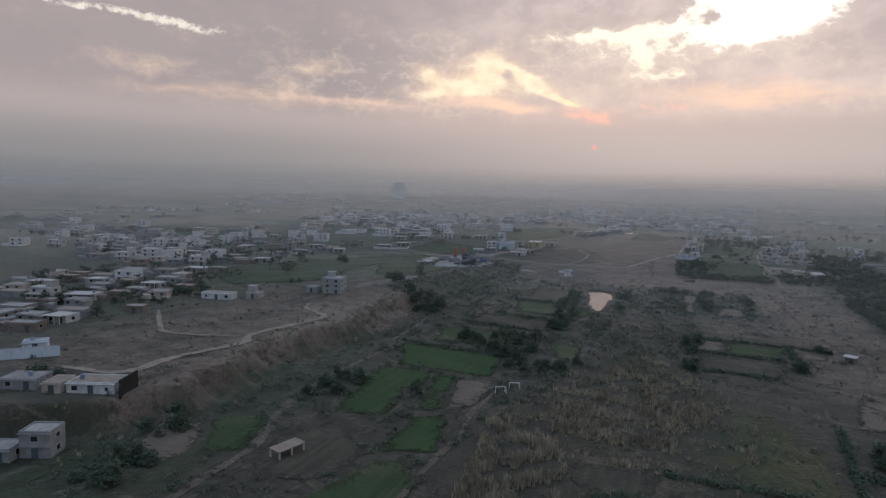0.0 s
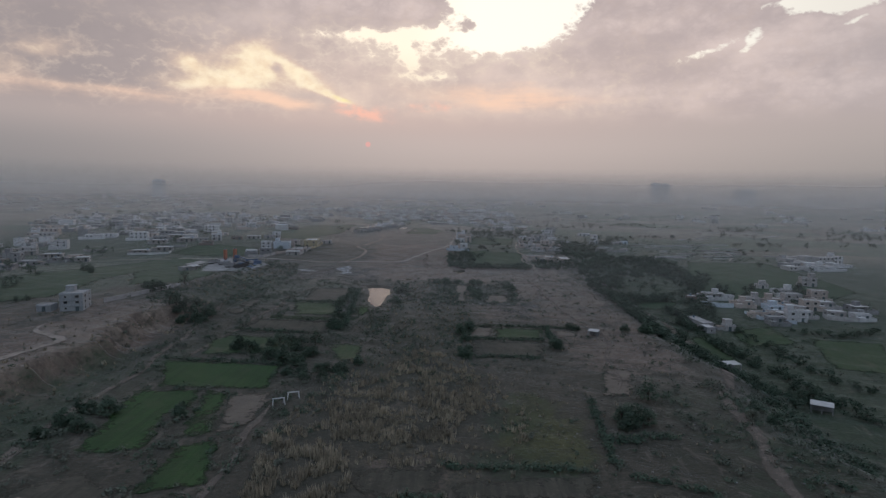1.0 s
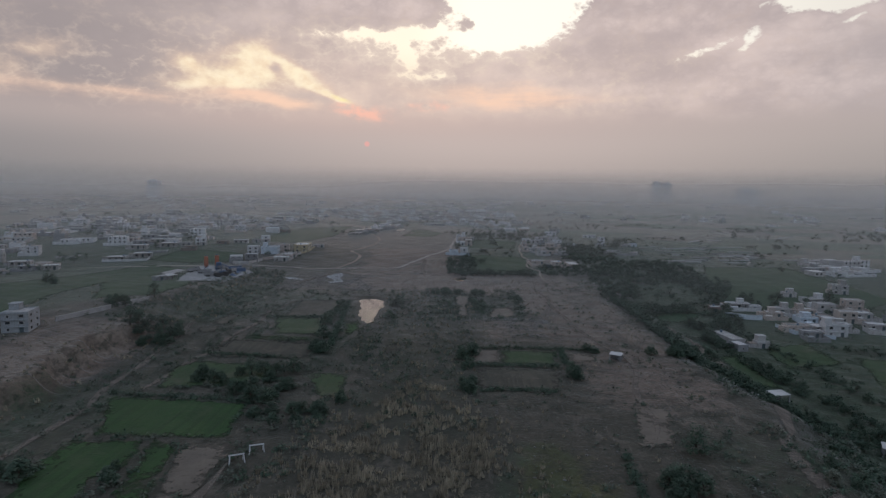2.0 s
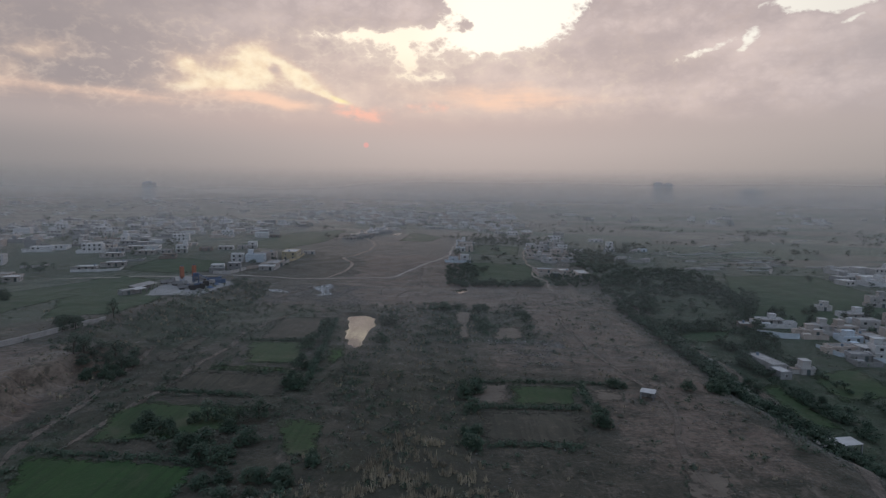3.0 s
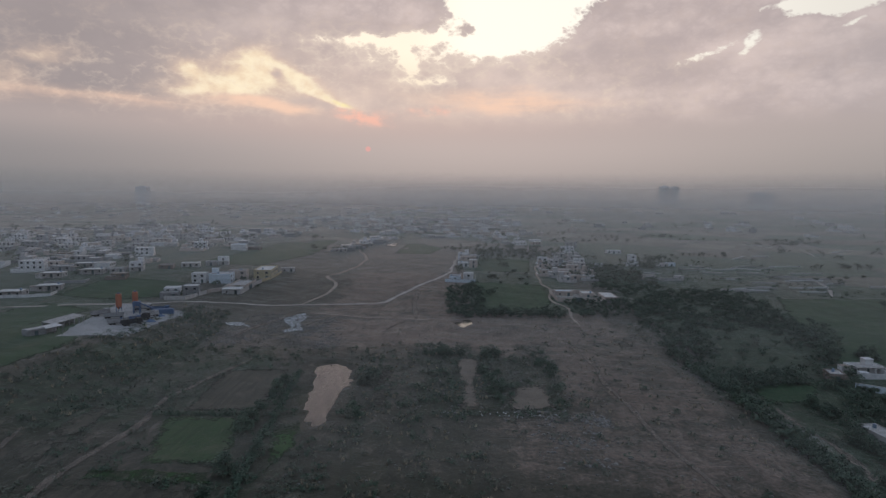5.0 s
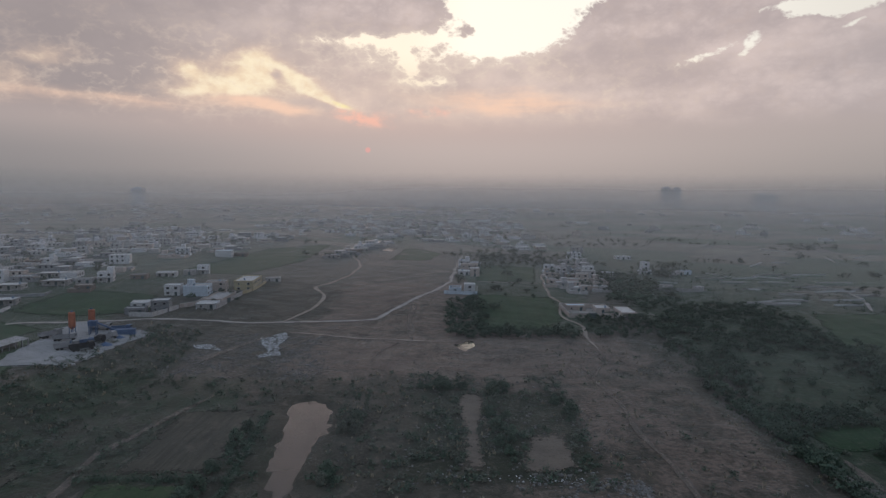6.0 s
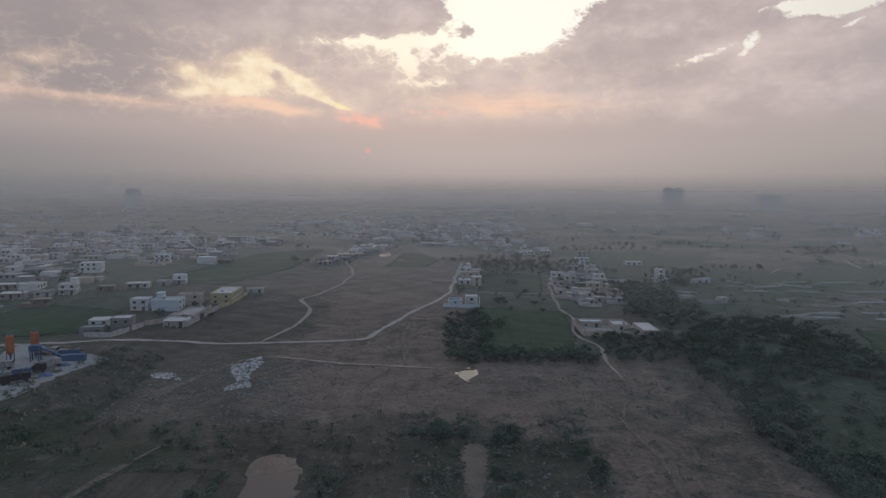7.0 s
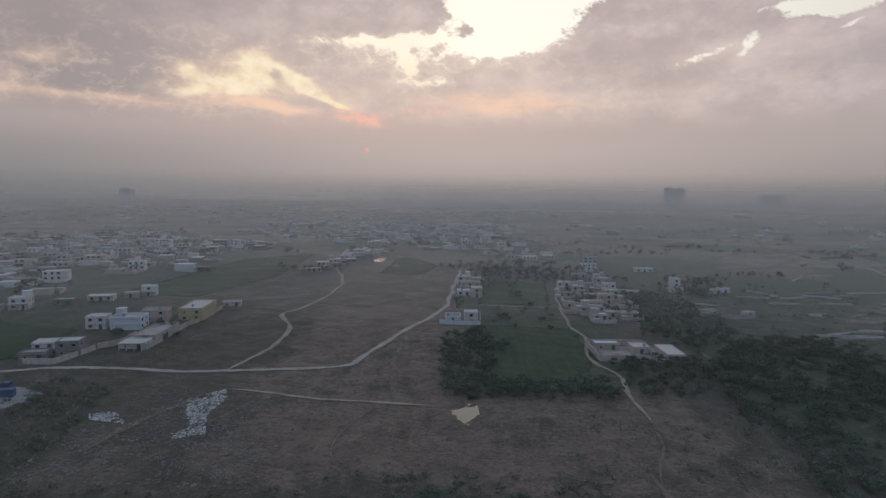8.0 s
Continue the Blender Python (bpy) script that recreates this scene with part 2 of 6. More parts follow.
def soil_material():
    """Ground whose soil (scrub, bare earth, rough grass, dry straw) follows three masks laid on the sheet."""
    m = bpy.data.materials.new("open_ground")
    m.use_nodes = True
    t = m.node_tree
    b = t.nodes["Principled BSDF"]
    at = t.nodes.new("ShaderNodeNewGeometry").outputs["Position"]

    def mask(name):
        n = t.nodes.new("ShaderNodeAttribute")
        n.attribute_name = name
        return Num(t, n.outputs["Fac"])

    big, mid = noise_of(t, at, 0.022, 6.0, 0.62), noise_of(t, at, 0.16, 6.0, 0.65, 0.4)
    small, fleck = noise_of(t, at, 0.9, 5.0, 0.65), noise_of(t, at, 3.2, 3.0, 0.6)
    patch = noise_of(t, at, 0.055, 5.0, 0.6, 0.8)
    grain = (mid * 0.30 + small * 0.30 + fleck * 0.2 + patch * 0.2).step(0.38, 0.62)
    ragged = (mid - 0.5) * 0.9 + (small - 0.5) * 0.7
    col = blend(t, grain, *SOIL_SCRUB)
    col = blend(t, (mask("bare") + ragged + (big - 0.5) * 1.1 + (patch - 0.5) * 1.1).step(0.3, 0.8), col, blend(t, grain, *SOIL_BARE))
    col = blend(t, (mask("bare") + ragged * 0.5).step(0.95, 1.35), col, blend(t, grain, (0.118, 0.092, 0.072), (0.235, 0.185, 0.145)))
    col = blend(t, (mask("brush") + ragged * 0.9 + (big - 0.5) * 0.7).step(0.35, 0.8), col, blend(t, grain, *SOIL_BRUSH))
    col = blend(t, (mask("straw") + ragged).step(0.35, 0.75), col, blend(t, grain, *SOIL_STRAW))
    col = blend(t, (mask("weeds") + ragged * 1.1 + (patch - 0.5) * 1.2).step(0.4, 0.85), col, blend(t, grain, *SOIL_WEEDS))
    col = blend(t, (mask("grass") + ragged * 0.8 + (big - 0.5) * 0.8).step(0.35, 0.7), col, blend(t, grain, *SOIL_GRASS))
    col = blend(t, (noise_of(t, at, 0.5, 7.0, 0.72) + (patch - 0.5) * 0.35).step(0.51, 0.62) * 0.55, col, (0.030, 0.032, 0.022))
    col = blend(t, (noise_of(t, at, 0.11, 6.0, 0.7, 1.2) + (small - 0.5) * 0.25).step(0.56, 0.68) * 0.45, col, (0.160, 0.130, 0.105))
    scars = t.nodes.new("ShaderNodeMapping")
    t.links.new(at, scars.inputs["Vector"])
    scars.inputs["Scale"].default_value, scars.inputs["Rotation"].default_value = (0.35, 0.09, 0.3), (0, 0, 0.35)
    scar = noise_of(t, scars.outputs[0], 1.0, 6.0, 0.68, 0.8)
    col = blend(t, scar.step(0.57, 0.68) * 0.34, col, (0.200, 0.165, 0.135))
    col = blend(t, scar.step(0.44, 0.33) * 0.5, col, (0.046, 0.044, 0.034))
    plots = t.nodes.new("ShaderNodeMapping")
    t.links.new(at, plots.inputs["Vector"])
    plots.inputs["Scale"].default_value, plots.inputs["Rotation"].default_value = (0.011, 0.017, 0.0), (0, 0, 0.2)
    cells = t.nodes.new("ShaderNodeTexVoronoi")
    t.links.new(plots.outputs[0], cells.inputs["Vector"])
    cells.inputs["Scale"].default_value = 1.0
    tone = t.nodes.new("ShaderNodeSeparateColor")
    t.links.new(cells.outputs["Color"], tone.inputs[0])
    pick, shade = Num(t, tone.outputs[0]), Num(t, tone.outputs[1])
    plot = blend(t, shade, blend(t, pick.step(0.38, 0.46), (0.026, 0.052, 0.024), (0.105, 0.088, 0.066)), blend(t, pick.step(0.38, 0.46), (0.050, 0.076, 0.038), (0.165, 0.140, 0.108)))
    rims = t.nodes.new("ShaderNodeTexVoronoi")
    rims.feature = "DISTANCE_TO_EDGE"
    t.links.new(plots.outputs[0], rims.inputs["Vector"])
    rims.inputs["Scale"].default_value = 1.0
    hedge = Num(t, rims.outputs["Distance"]) + (small - 0.5) * 0.1
    plot = blend(t, hedge.step(0.05, 0.02) * 0.7, plot, (0.026, 0.034, 0.022))
    col = blend(t, mask("tilled") * 0.75 + (mid - 0.5) * mask("tilled") * 0.8, col, plot)
    t.links.new(col, b.inputs["Base Color"])
    b.inputs["Roughness"].default_value, b.inputs["Specular IOR Level"].default_value = 0.85, 0.15
    # Stronger sheen here pales the far ground in place of haze.
    hazed(b, 0.34)
    bp = t.nodes.new("ShaderNodeBump")
    bp.inputs["Strength"].default_value, bp.inputs["Distance"].default_value = 0.7, 0.5
    t.links.new((mid * 0.8 + small * 0.5 + fleck * 0.2).sock, bp.inputs["Height"])
    t.links.new(bp.outputs[0], b.inputs["Normal"])
    return m


OPEN_GROUND = soil_material()
def frayed(m, cover=1.0, scale=0.7):
    """Lets a patch of ground thin out towards its rim, where its attribute "worn" falls to nothing."""
    t = m.node_tree
    n = t.nodes.new("ShaderNodeAttribute")
    n.attribute_name = "worn"
    at = t.nodes.new("ShaderNodeNewGeometry").outputs["Position"]
    rough = (noise_of(t, at, scale, 5.0, 0.65) - 0.5) * 1.5 + (noise_of(t, at, scale * 0.2, 3.0, 0.6) - 0.5) * 0.7
    mix = t.nodes.new("ShaderNodeMixShader")
    t.links.new(((Num(t, n.outputs["Fac"]) + rough).step(0.12, 0.62) * cover).sock, mix.inputs[0])
    t.links.new(t.nodes.new("ShaderNodeBsdfTransparent").outputs[0], mix.inputs[1])
    t.links.new(t.nodes["Principled BSDF"].outputs[0], mix.inputs[2])
    t.links.new(mix.outputs[0], t.nodes["Material Output"].inputs["Surface"])


CROP = material("green_crop", ((0.013, 0.046, 0.009), (0.026, 0.068, 0.016), (0.042, 0.064, 0.026)), 0.8, 0.12, 2.2, rows=12, haze_sheen=0.05, bump=0.4, bump_scale=1.6)
CROP_DULL = material("thin_crop", ((0.024, 0.056, 0.018), (0.044, 0.072, 0.028), (0.080, 0.080, 0.050)), 0.85, 0.15, 1.8, rows=8, bump=0.4, bump_scale=1.5)
MEADOW = material("meadow", ((0.015, 0.043, 0.015), (0.028, 0.062, 0.023), (0.050, 0.062, 0.034)), 0.85, 0.05, 1.4, rows=88, bump=0.4, bump_scale=1.2)
FALLOW = material("fallow_field", ((0.052, 0.049, 0.036), (0.086, 0.078, 0.057), (0.120, 0.102, 0.078)), 0.9, 0.10, 1.6, rows=6, bump=0.4, bump_scale=1.8)
TAN = material("dry_lot", ((0.112, 0.092, 0.073), (0.170, 0.138, 0.108), (0.084, 0.074, 0.056)), 0.9, 0.18, 1.8, bump=0.4, bump_scale=1.5)
DIRT_TRACK = material("dirt_track", ((0.18, 0.148, 0.120), (0.30, 0.252, 0.210)), 0.9, 0.25, 2.0, bump=0.3, bump_scale=2.0)
FAINT_TRACK = material("faint_track", ((0.125, 0.100, 0.081), (0.215, 0.174, 0.142)), 0.9, 0.25, 2.0, bump=0.3, bump_scale=2.0)
PALE_TRACK = material("pale_track", ((0.22, 0.195, 0.172), (0.35, 0.32, 0.29)), 0.9, 0.3, 2.0, bump=0.3, bump_scale=2.0)
for soil, cover in ((CROP, 1.0), (CROP_DULL, 0.95), (MEADOW, 0.95), (FALLOW, 0.9), (TAN, 0.95), (PALE_TRACK, 1.0), (DIRT_TRACK, 1.0), (FAINT_TRACK, 0.65)):
    frayed(soil, cover)
GRAVEL = material("gravel_yard", ((0.19, 0.19, 0.19), (0.29, 0.285, 0.28), (0.14, 0.138, 0.135)), 0.9, 0.15, 2.5, bump=0.3, bump_scale=3.0)
PLASTER = material("weathered_plaster", ((0.32, 0.31, 0.30), (0.45, 0.435, 0.425)), 0.85, 0.5, 5.0, stain=(0.21, 0.175, 0.16), per_object=0.35)
WHITE = material("white_paint", ((0.44, 0.44, 0.45), (0.60, 0.60, 0.60)), 0.75, 0.5, 5.0, stain=(0.34, 0.32, 0.30), per_object=0.15)
CEMENT = material("bare_cement", ((0.19, 0.19, 0.195), (0.28, 0.28, 0.285)), 0.85, 0.4, 5.0, stain=(0.17, 0.165, 0.16), per_object=0.3)
BRICK = material("brick_wall", ((0.155, 0.128, 0.112), (0.225, 0.185, 0.160)), 0.9, 0.5, 5.0, stain=(0.14, 0.10, 0.085), per_object=0.3)
PALE_BLUE = material("pale_blue_paint", ((0.44, 0.50, 0.56), (0.54, 0.60, 0.66)), 0.75, 0.5, 5.0, stain=(0.30, 0.34, 0.37))
GREY_BLOCK = material("grey_block_wall", ((0.25, 0.265, 0.275), (0.34, 0.355, 0.365)), 0.85, 0.5, 5.0, stain=(0.18, 0.185, 0.19))
OCHRE = material("ochre_paint", ((0.36, 0.31, 0.19), (0.45, 0.39, 0.26)), 0.8, 0.4, 4.0, stain=(0.26, 0.21, 0.14))
PEACH = material("peach_paint", ((0.36, 0.31, 0.275), (0.48, 0.42, 0.38)), 0.8, 0.4, 4.0, stain=(0.30, 0.24, 0.20), per_object=0.25)
ROOF = material("flat_roof", ((0.20, 0.19, 0.182), (0.33, 0.315, 0.30), (0.14, 0.132, 0.126)), 0.85, 0.35, 3.0, per_object=0.5)
ROOF_PALE = material("pale_sheet_roof", ((0.36, 0.35, 0.34), (0.50, 0.49, 0.48)), 0.6, 0.6, 4.0, stain=(0.36, 0.33, 0.30))
ROOF_BROWN = material("mud_roof", ((0.22, 0.175, 0.145), (0.32, 0.26, 0.22)), 0.9, 0.5, 3.0)
BLACK_PAINT = material("black_paint", ((0.012, 0.013, 0.016), (0.022, 0.023, 0.027)), 0.85, 0.6, 4.0)
GLASS = material("dark_pane", ((0.012, 0.014, 0.018), (0.028, 0.032, 0.038)), 0.25, 0.6, 3.0, spec=0.6)
DOOR = material("steel_door", ((0.05, 0.075, 0.08), (0.08, 0.11, 0.12)), 0.6, 0.8, 4.0)
ORANGE = material("orange_steel", ((0.27, 0.085, 0.045), (0.37, 0.13, 0.07)), 0.6, 0.5, 4.0, stain=(0.22, 0.09, 0.05))
BLUE = material("blue_steel", ((0.035, 0.070, 0.14), (0.07, 0.115, 0.20)), 0.6, 0.5, 4.0)
TANK = material("water_tank_plastic", ((0.12, 0.17, 0.23), (0.20, 0.26, 0.33)), 0.5, 0.5, 4.0, per_object=0.4)
RUBBER = material("tyre_rubber", ((0.015, 0.015, 0.016), (0.03, 0.03, 0.03)), 0.85, 2.0, 9.0)
BARK = material("bark", ((0.045, 0.036, 0.028), (0.085, 0.068, 0.052)), 0.9, 1.5, 9.0)
LEAF = material("leaves", ((0.034, 0.058, 0.038), (0.064, 0.094, 0.062), (0.088, 0.108, 0.076)), 0.75, 0.3, 1.0, spec=0.2, haze_sheen=0.22, per_object=0.4, per_piece=0.5)
FAR_WALL = material("pale_far_walls", ((0.66, 0.63, 0.61), (0.74, 0.71, 0.69)), 0.8, 0.05, 0.5)
# Dry leaf colour; on the far trees its paleness stands in for haze.
LEAF_DRY_HAZE = material("dry_hazed_leaves", ((0.072, 0.084, 0.062), (0.124, 0.132, 0.100)), 0.8, 0.3, 1.0, haze_sheen=0.30, per_object=0.4, per_piece=0.5)
STRAW = material("dry_reeds", ((0.18, 0.156, 0.116), (0.40, 0.345, 0.255)), 0.9, 0.12, 1.0, per_piece=0.7)
STONE = material("broken_stone", ((0.10, 0.094, 0.088), (0.22, 0.205, 0.19)), 0.9, 0.4, 3.0)
DEBRIS = material("plastic_waste", ((0.30, 0.31, 0.315), (0.60, 0.60, 0.60), (0.20, 0.185, 0.17)), 0.7, 0.4, 2.0, per_piece=0.8)


def water_material():
    m = bpy.data.materials.new("still_water")
    m.use_nodes = True
    t = m.node_tree
    b = t.nodes["Principled BSDF"]
    b.inputs["Base Color"].default_value = (0.055, 0.048, 0.040, 1)
    b.inputs["Roughness"].default_value, b.inputs["IOR"].default_value = 0.03, 1.5
    b.inputs["Specular IOR Level"].default_value = 0.5
    at = t.nodes.new("ShaderNodeNewGeometry").outputs["Position"]
    bp = t.nodes.new("ShaderNodeBump")
    bp.inputs["Strength"].default_value, bp.inputs["Distance"].default_value = 0.05, 0.05
    t.links.new(noise_of(t, at, 0.9, 3.0).sock, bp.inputs["Height"])
    t.links.new(bp.outputs[0], b.inputs["Normal"])
    return m


WATER = water_material()


def haze_material(name, thick, tint, low, high, west=(-520.0, -60.0)):
    """Translucent film for added sheets that stand in for haze; it scatters the sky's light both ways. It thickens from
    the ground over the heights `low`, thins out over the heights `high` and is thinner in the west.
    """
    m = bpy.data.materials.new(name)
    m.use_nodes = True
    t = m.node_tree
    t.nodes.clear()
    at = t.nodes.new("ShaderNodeNewGeometry").outputs["Position"]
    sep = t.nodes.new("ShaderNodeSeparateXYZ")
    t.links.new(at, sep.inputs[0])
    x, z = Num(t, sep.outputs[0]), Num(t, sep.outputs[2])
    drift = noise_of(t, at, 0.006, 3.0, 0.5) * 0.4 + 0.8
    veil = z.step(*low) * z.step(high[1], high[0]) * drift * (x.step(*west) * 0.38 + 0.62) * thick
    scatter_ahead, scatter_back, both = t.nodes.new("ShaderNodeBsdfTranslucent"), t.nodes.new("ShaderNodeBsdfDiffuse"), t.nodes.new("ShaderNodeMixShader")
    for n in (scatter_ahead, scatter_back):
        n.inputs["Color"].default_value = tint
    both.inputs[0].default_value = 0.62
    t.links.new(scatter_back.outputs[0], both.inputs[1])
    t.links.new(scatter_ahead.outputs[0], both.inputs[2])
    mix = t.nodes.new("ShaderNodeMixShader")
    t.links.new(veil.sock, mix.inputs[0])
    t.links.new(t.nodes.new("ShaderNodeBsdfTransparent").outputs[0], mix.inputs[1])
    t.links.new(both.outputs[0], mix.inputs[2])
    t.links.new(mix.outputs[0], t.nodes.new("ShaderNodeOutputMaterial").inputs["Surface"])
    return m


HAZE_TINT, FAR_TINT = (0.62, 0.69, 0.72, 1.0), (0.53, 0.575, 0.60, 1.0)


# ---- mesh building ----
class Geo:
    """Collects corners and faces for one mesh."""

    def __init__(self):
        self.v, self.f = [], []

    def add(self, verts, faces):
        n = len(self.v)
        self.v.extend(verts)
        self.f.extend(tuple(n + k for k in face) for face in faces)
        return self

    def box(self, x0, x1, y0, y1, z0, z1):
        return self.add([(x0, y0, z0), (x1, y0, z0), (x1, y1, z0), (x0, y1, z0), (x0, y0, z1), (x1, y0, z1), (x1, y1, z1), (x0, y1, z1)],
                        [(3, 2, 1, 0), (4, 5, 6, 7), (0, 1, 5, 4), (1, 2, 6, 5), (2, 3, 7, 6), (3, 0, 4, 7)])

    def beam(self, a, b, w, h):
        """A square bar from a to b, w wide and h high."""
        a, b = Vector(a), Vector(b)
        ahead = (b - a).normalized()
        side = ahead.cross(Vector((0, 0, 1)))
        side = side.normalized() if side.length > 1e-4 else Vector((1, 0, 0))
        up = side.cross(ahead)
        c = [p + side * (i * w / 2) + up * (j * h / 2) for p in (a, b) for i, j in ((-1, -1), (1, -1), (1, 1), (-1, 1))]
        return self.add([tuple(q) for q in c], [(0, 1, 2, 3), (7, 6, 5, 4), (0, 4, 5, 1), (1, 5, 6, 2), (2, 6, 7, 3), (3, 7, 4, 0)])

    def tube(self, points, radii, n=8, cap=True):
        base = len(self.v)
        for k, (p, r) in enumerate(zip(points, radii)):
            a, b = Vector(points[max(k - 1, 0)]), Vector(points[min(k + 1, len(points) - 1)])
            ahead = (b - a).normalized()
            u = ahead.cross(Vector((0.3, 0.9, 0.1))).normalized()
            w = ahead.cross(u)
            self.v.extend(tuple(Vector(p) + (u * math.cos(i * math.tau / n) + w * math.sin(i * math.tau / n)) * r) for i in range(n))
        for k in range(len(points) - 1):
            for i in range(n):
                a, b = base + k * n + i, base + k * n + (i + 1) % n
                self.f.append((a, b, b + n, a + n))
        if cap:
            self.f.append(tuple(base + i for i in reversed(range(n))))
            self.f.append(tuple(base + (len(points) - 1) * n + i for i in range(n)))
        return self

    def mesh(self, name, mat):
        me = bpy.data.meshes.new(name)
        me.from_pydata(self.v, [], self.f)
        if mat:
            me.materials.append(mat)
        me.update()
        return me


def part(name, geo, mat, parent, label=""):
    """One mesh under a thing or under a part."""
    ob = new(name, geo if isinstance(geo, bpy.types.Mesh) else geo.mesh(name, mat))
    ob.parent = parent
    return tagged(ob, label)


def thing(name, label, category, m, group="", kind=""):
    """An empty at a thing's base, to hold its parts."""
    ob = new(name)
    ob.matrix_world = m
    return tagged(ob, label, category, group, kind)


def whole(name, geo, mat, label, category, group="", kind=""):
    return tagged(new(name, geo.mesh(name, mat)), label, category, group, kind)


def ease(a, b, v):
    u = np.clip((v - a) / (b - a), 0.0, 1.0)
    return u * u * (3 - 2 * u)


def inside(poly, x, y):
    """Signed distance to a polygon's outline, positive inside, for arrays."""
    x, y = np.asarray(x, float), np.asarray(y, float)
    best, within = np.full(x.shape, 1e9), np.zeros(x.shape, bool)
    for (x0, y0), (x1, y1) in zip(poly, poly[1:] + poly[:1]):
        ex, ey = x1 - x0, y1 - y0
        s = np.clip(((x - x0) * ex + (y - y0) * ey) / (ex * ex + ey * ey + 1e-9), 0, 1)
        best = np.minimum(best, np.hypot(x - x0 - s * ex, y - y0 - s * ey))
        if y0 != y1:
            within ^= ((y0 > y) != (y1 > y)) & (x < ex * (y - y0) / ey + x0)
    return np.where(within, best, -best)


POND = [(-45, 267), (-38, 270), (-30, 261), (-29, 247), (-30, 228), (-29, 215), (-32, 210), (-37, 216), (-39.5, 230), (-42.5, 249)]
POOL = [(1, 333), (4, 334), (5, 338), (9, 339), (10, 331), (6, 322), (2.5, 327)]
FAR_POOL = [(-68, 672), (-58, 665), (-52, 680), (-56, 700), (-66, 695)]


def waves(x, y):
    """Gentle unevenness of the ground, in metres."""
    return (0.16 * np.sin(x * 0.21 + 1.3 * np.sin(y * 0.11)) * np.sin(y * 0.17 + 0.7 * np.sin(x * 0.09)) + 0.10 * np.sin(x * 0.47 + y * 0.31) * np.sin(y * 0.39 - x * 0.23))


def ground_z(x, y):
    z = 4.5 * ease(335, 470, y) * (1 - 0.6 * ease(20, 120, x))
    z = z - 1.5 * ease(-20, -50, x) * (1 - ease(140, 200, y))
    edge = 3.0 * np.sin(y * 0.09) + 1.6 * np.sin(y * 0.23 + 1) + 1.3 * np.abs(np.sin(y * 0.41 + 0.8 * np.sin(y * 0.13))) + 0.7 * np.sin(y * 0.93)
    rill = 1.6 * np.sin(y * 0.26 + 0.8 * np.sin(y * 0.17)) ** 2 + 1.0 * np.sin(y * 0.58 + 0.9 * np.sin(y * 0.23) + 0.06 * x) ** 2
    face = x + edge + rill - 1.2 + 15 * ease(32, 16, y)
    z = z + ((3.4 * ease(-107.5, -112.5, face) + 1.9 * ease(-103.0, -110.0, face) - 0.7 * ease(-84, -98, x) * ease(-112, -104, face) * ease(20, 60, y)) * (1 - ease(178, 204, y))
             + 5.3 * ease(-88, -130, x + 0.5 * edge) * ease(178, 204, y)) * (1 - 0.5 * ease(250, 330, y))
    z = z + 3.0 * ease(-120, -200, x) * ease(280, 420, y)
    lip = 2.5 * np.sin(y * 0.07 + 2) + 1.5 * np.sin(y * 0.19)
    z = z - 11.0 * ease(74, 104, x + lip) * (1 - ease(180, 390, y))
    return z + waves(x, y)


def height(x, y):
    return float(ground_z(np.float64(x), np.float64(y)))


def with_ponds(x, y, z):
    for poly, deep in ((POND, 1.5), (POOL, 0.8), (FAR_POOL, 0.8)):
        z = z - deep * ease(-0.6, 3.2, inside(poly, x, y) + 0.9 * np.sin(x * 1.1 + y * 0.4) * np.sin(y * 0.8))
    return z


# ---- the ground sheet ----
def spread(lo, hi, step, far_lo, far_hi):
    vals, s = list(np.arange(lo, hi + 0.1, step)), step
    while vals[-1] < far_hi:
        s *= 1.16
        vals.append(min(vals[-1] + s, far_hi))
    s = step
    while vals[0] > far_lo:
        s *= 1.16
        vals.insert(0, max(vals[0] - s, far_lo))
    return np.array(vals)


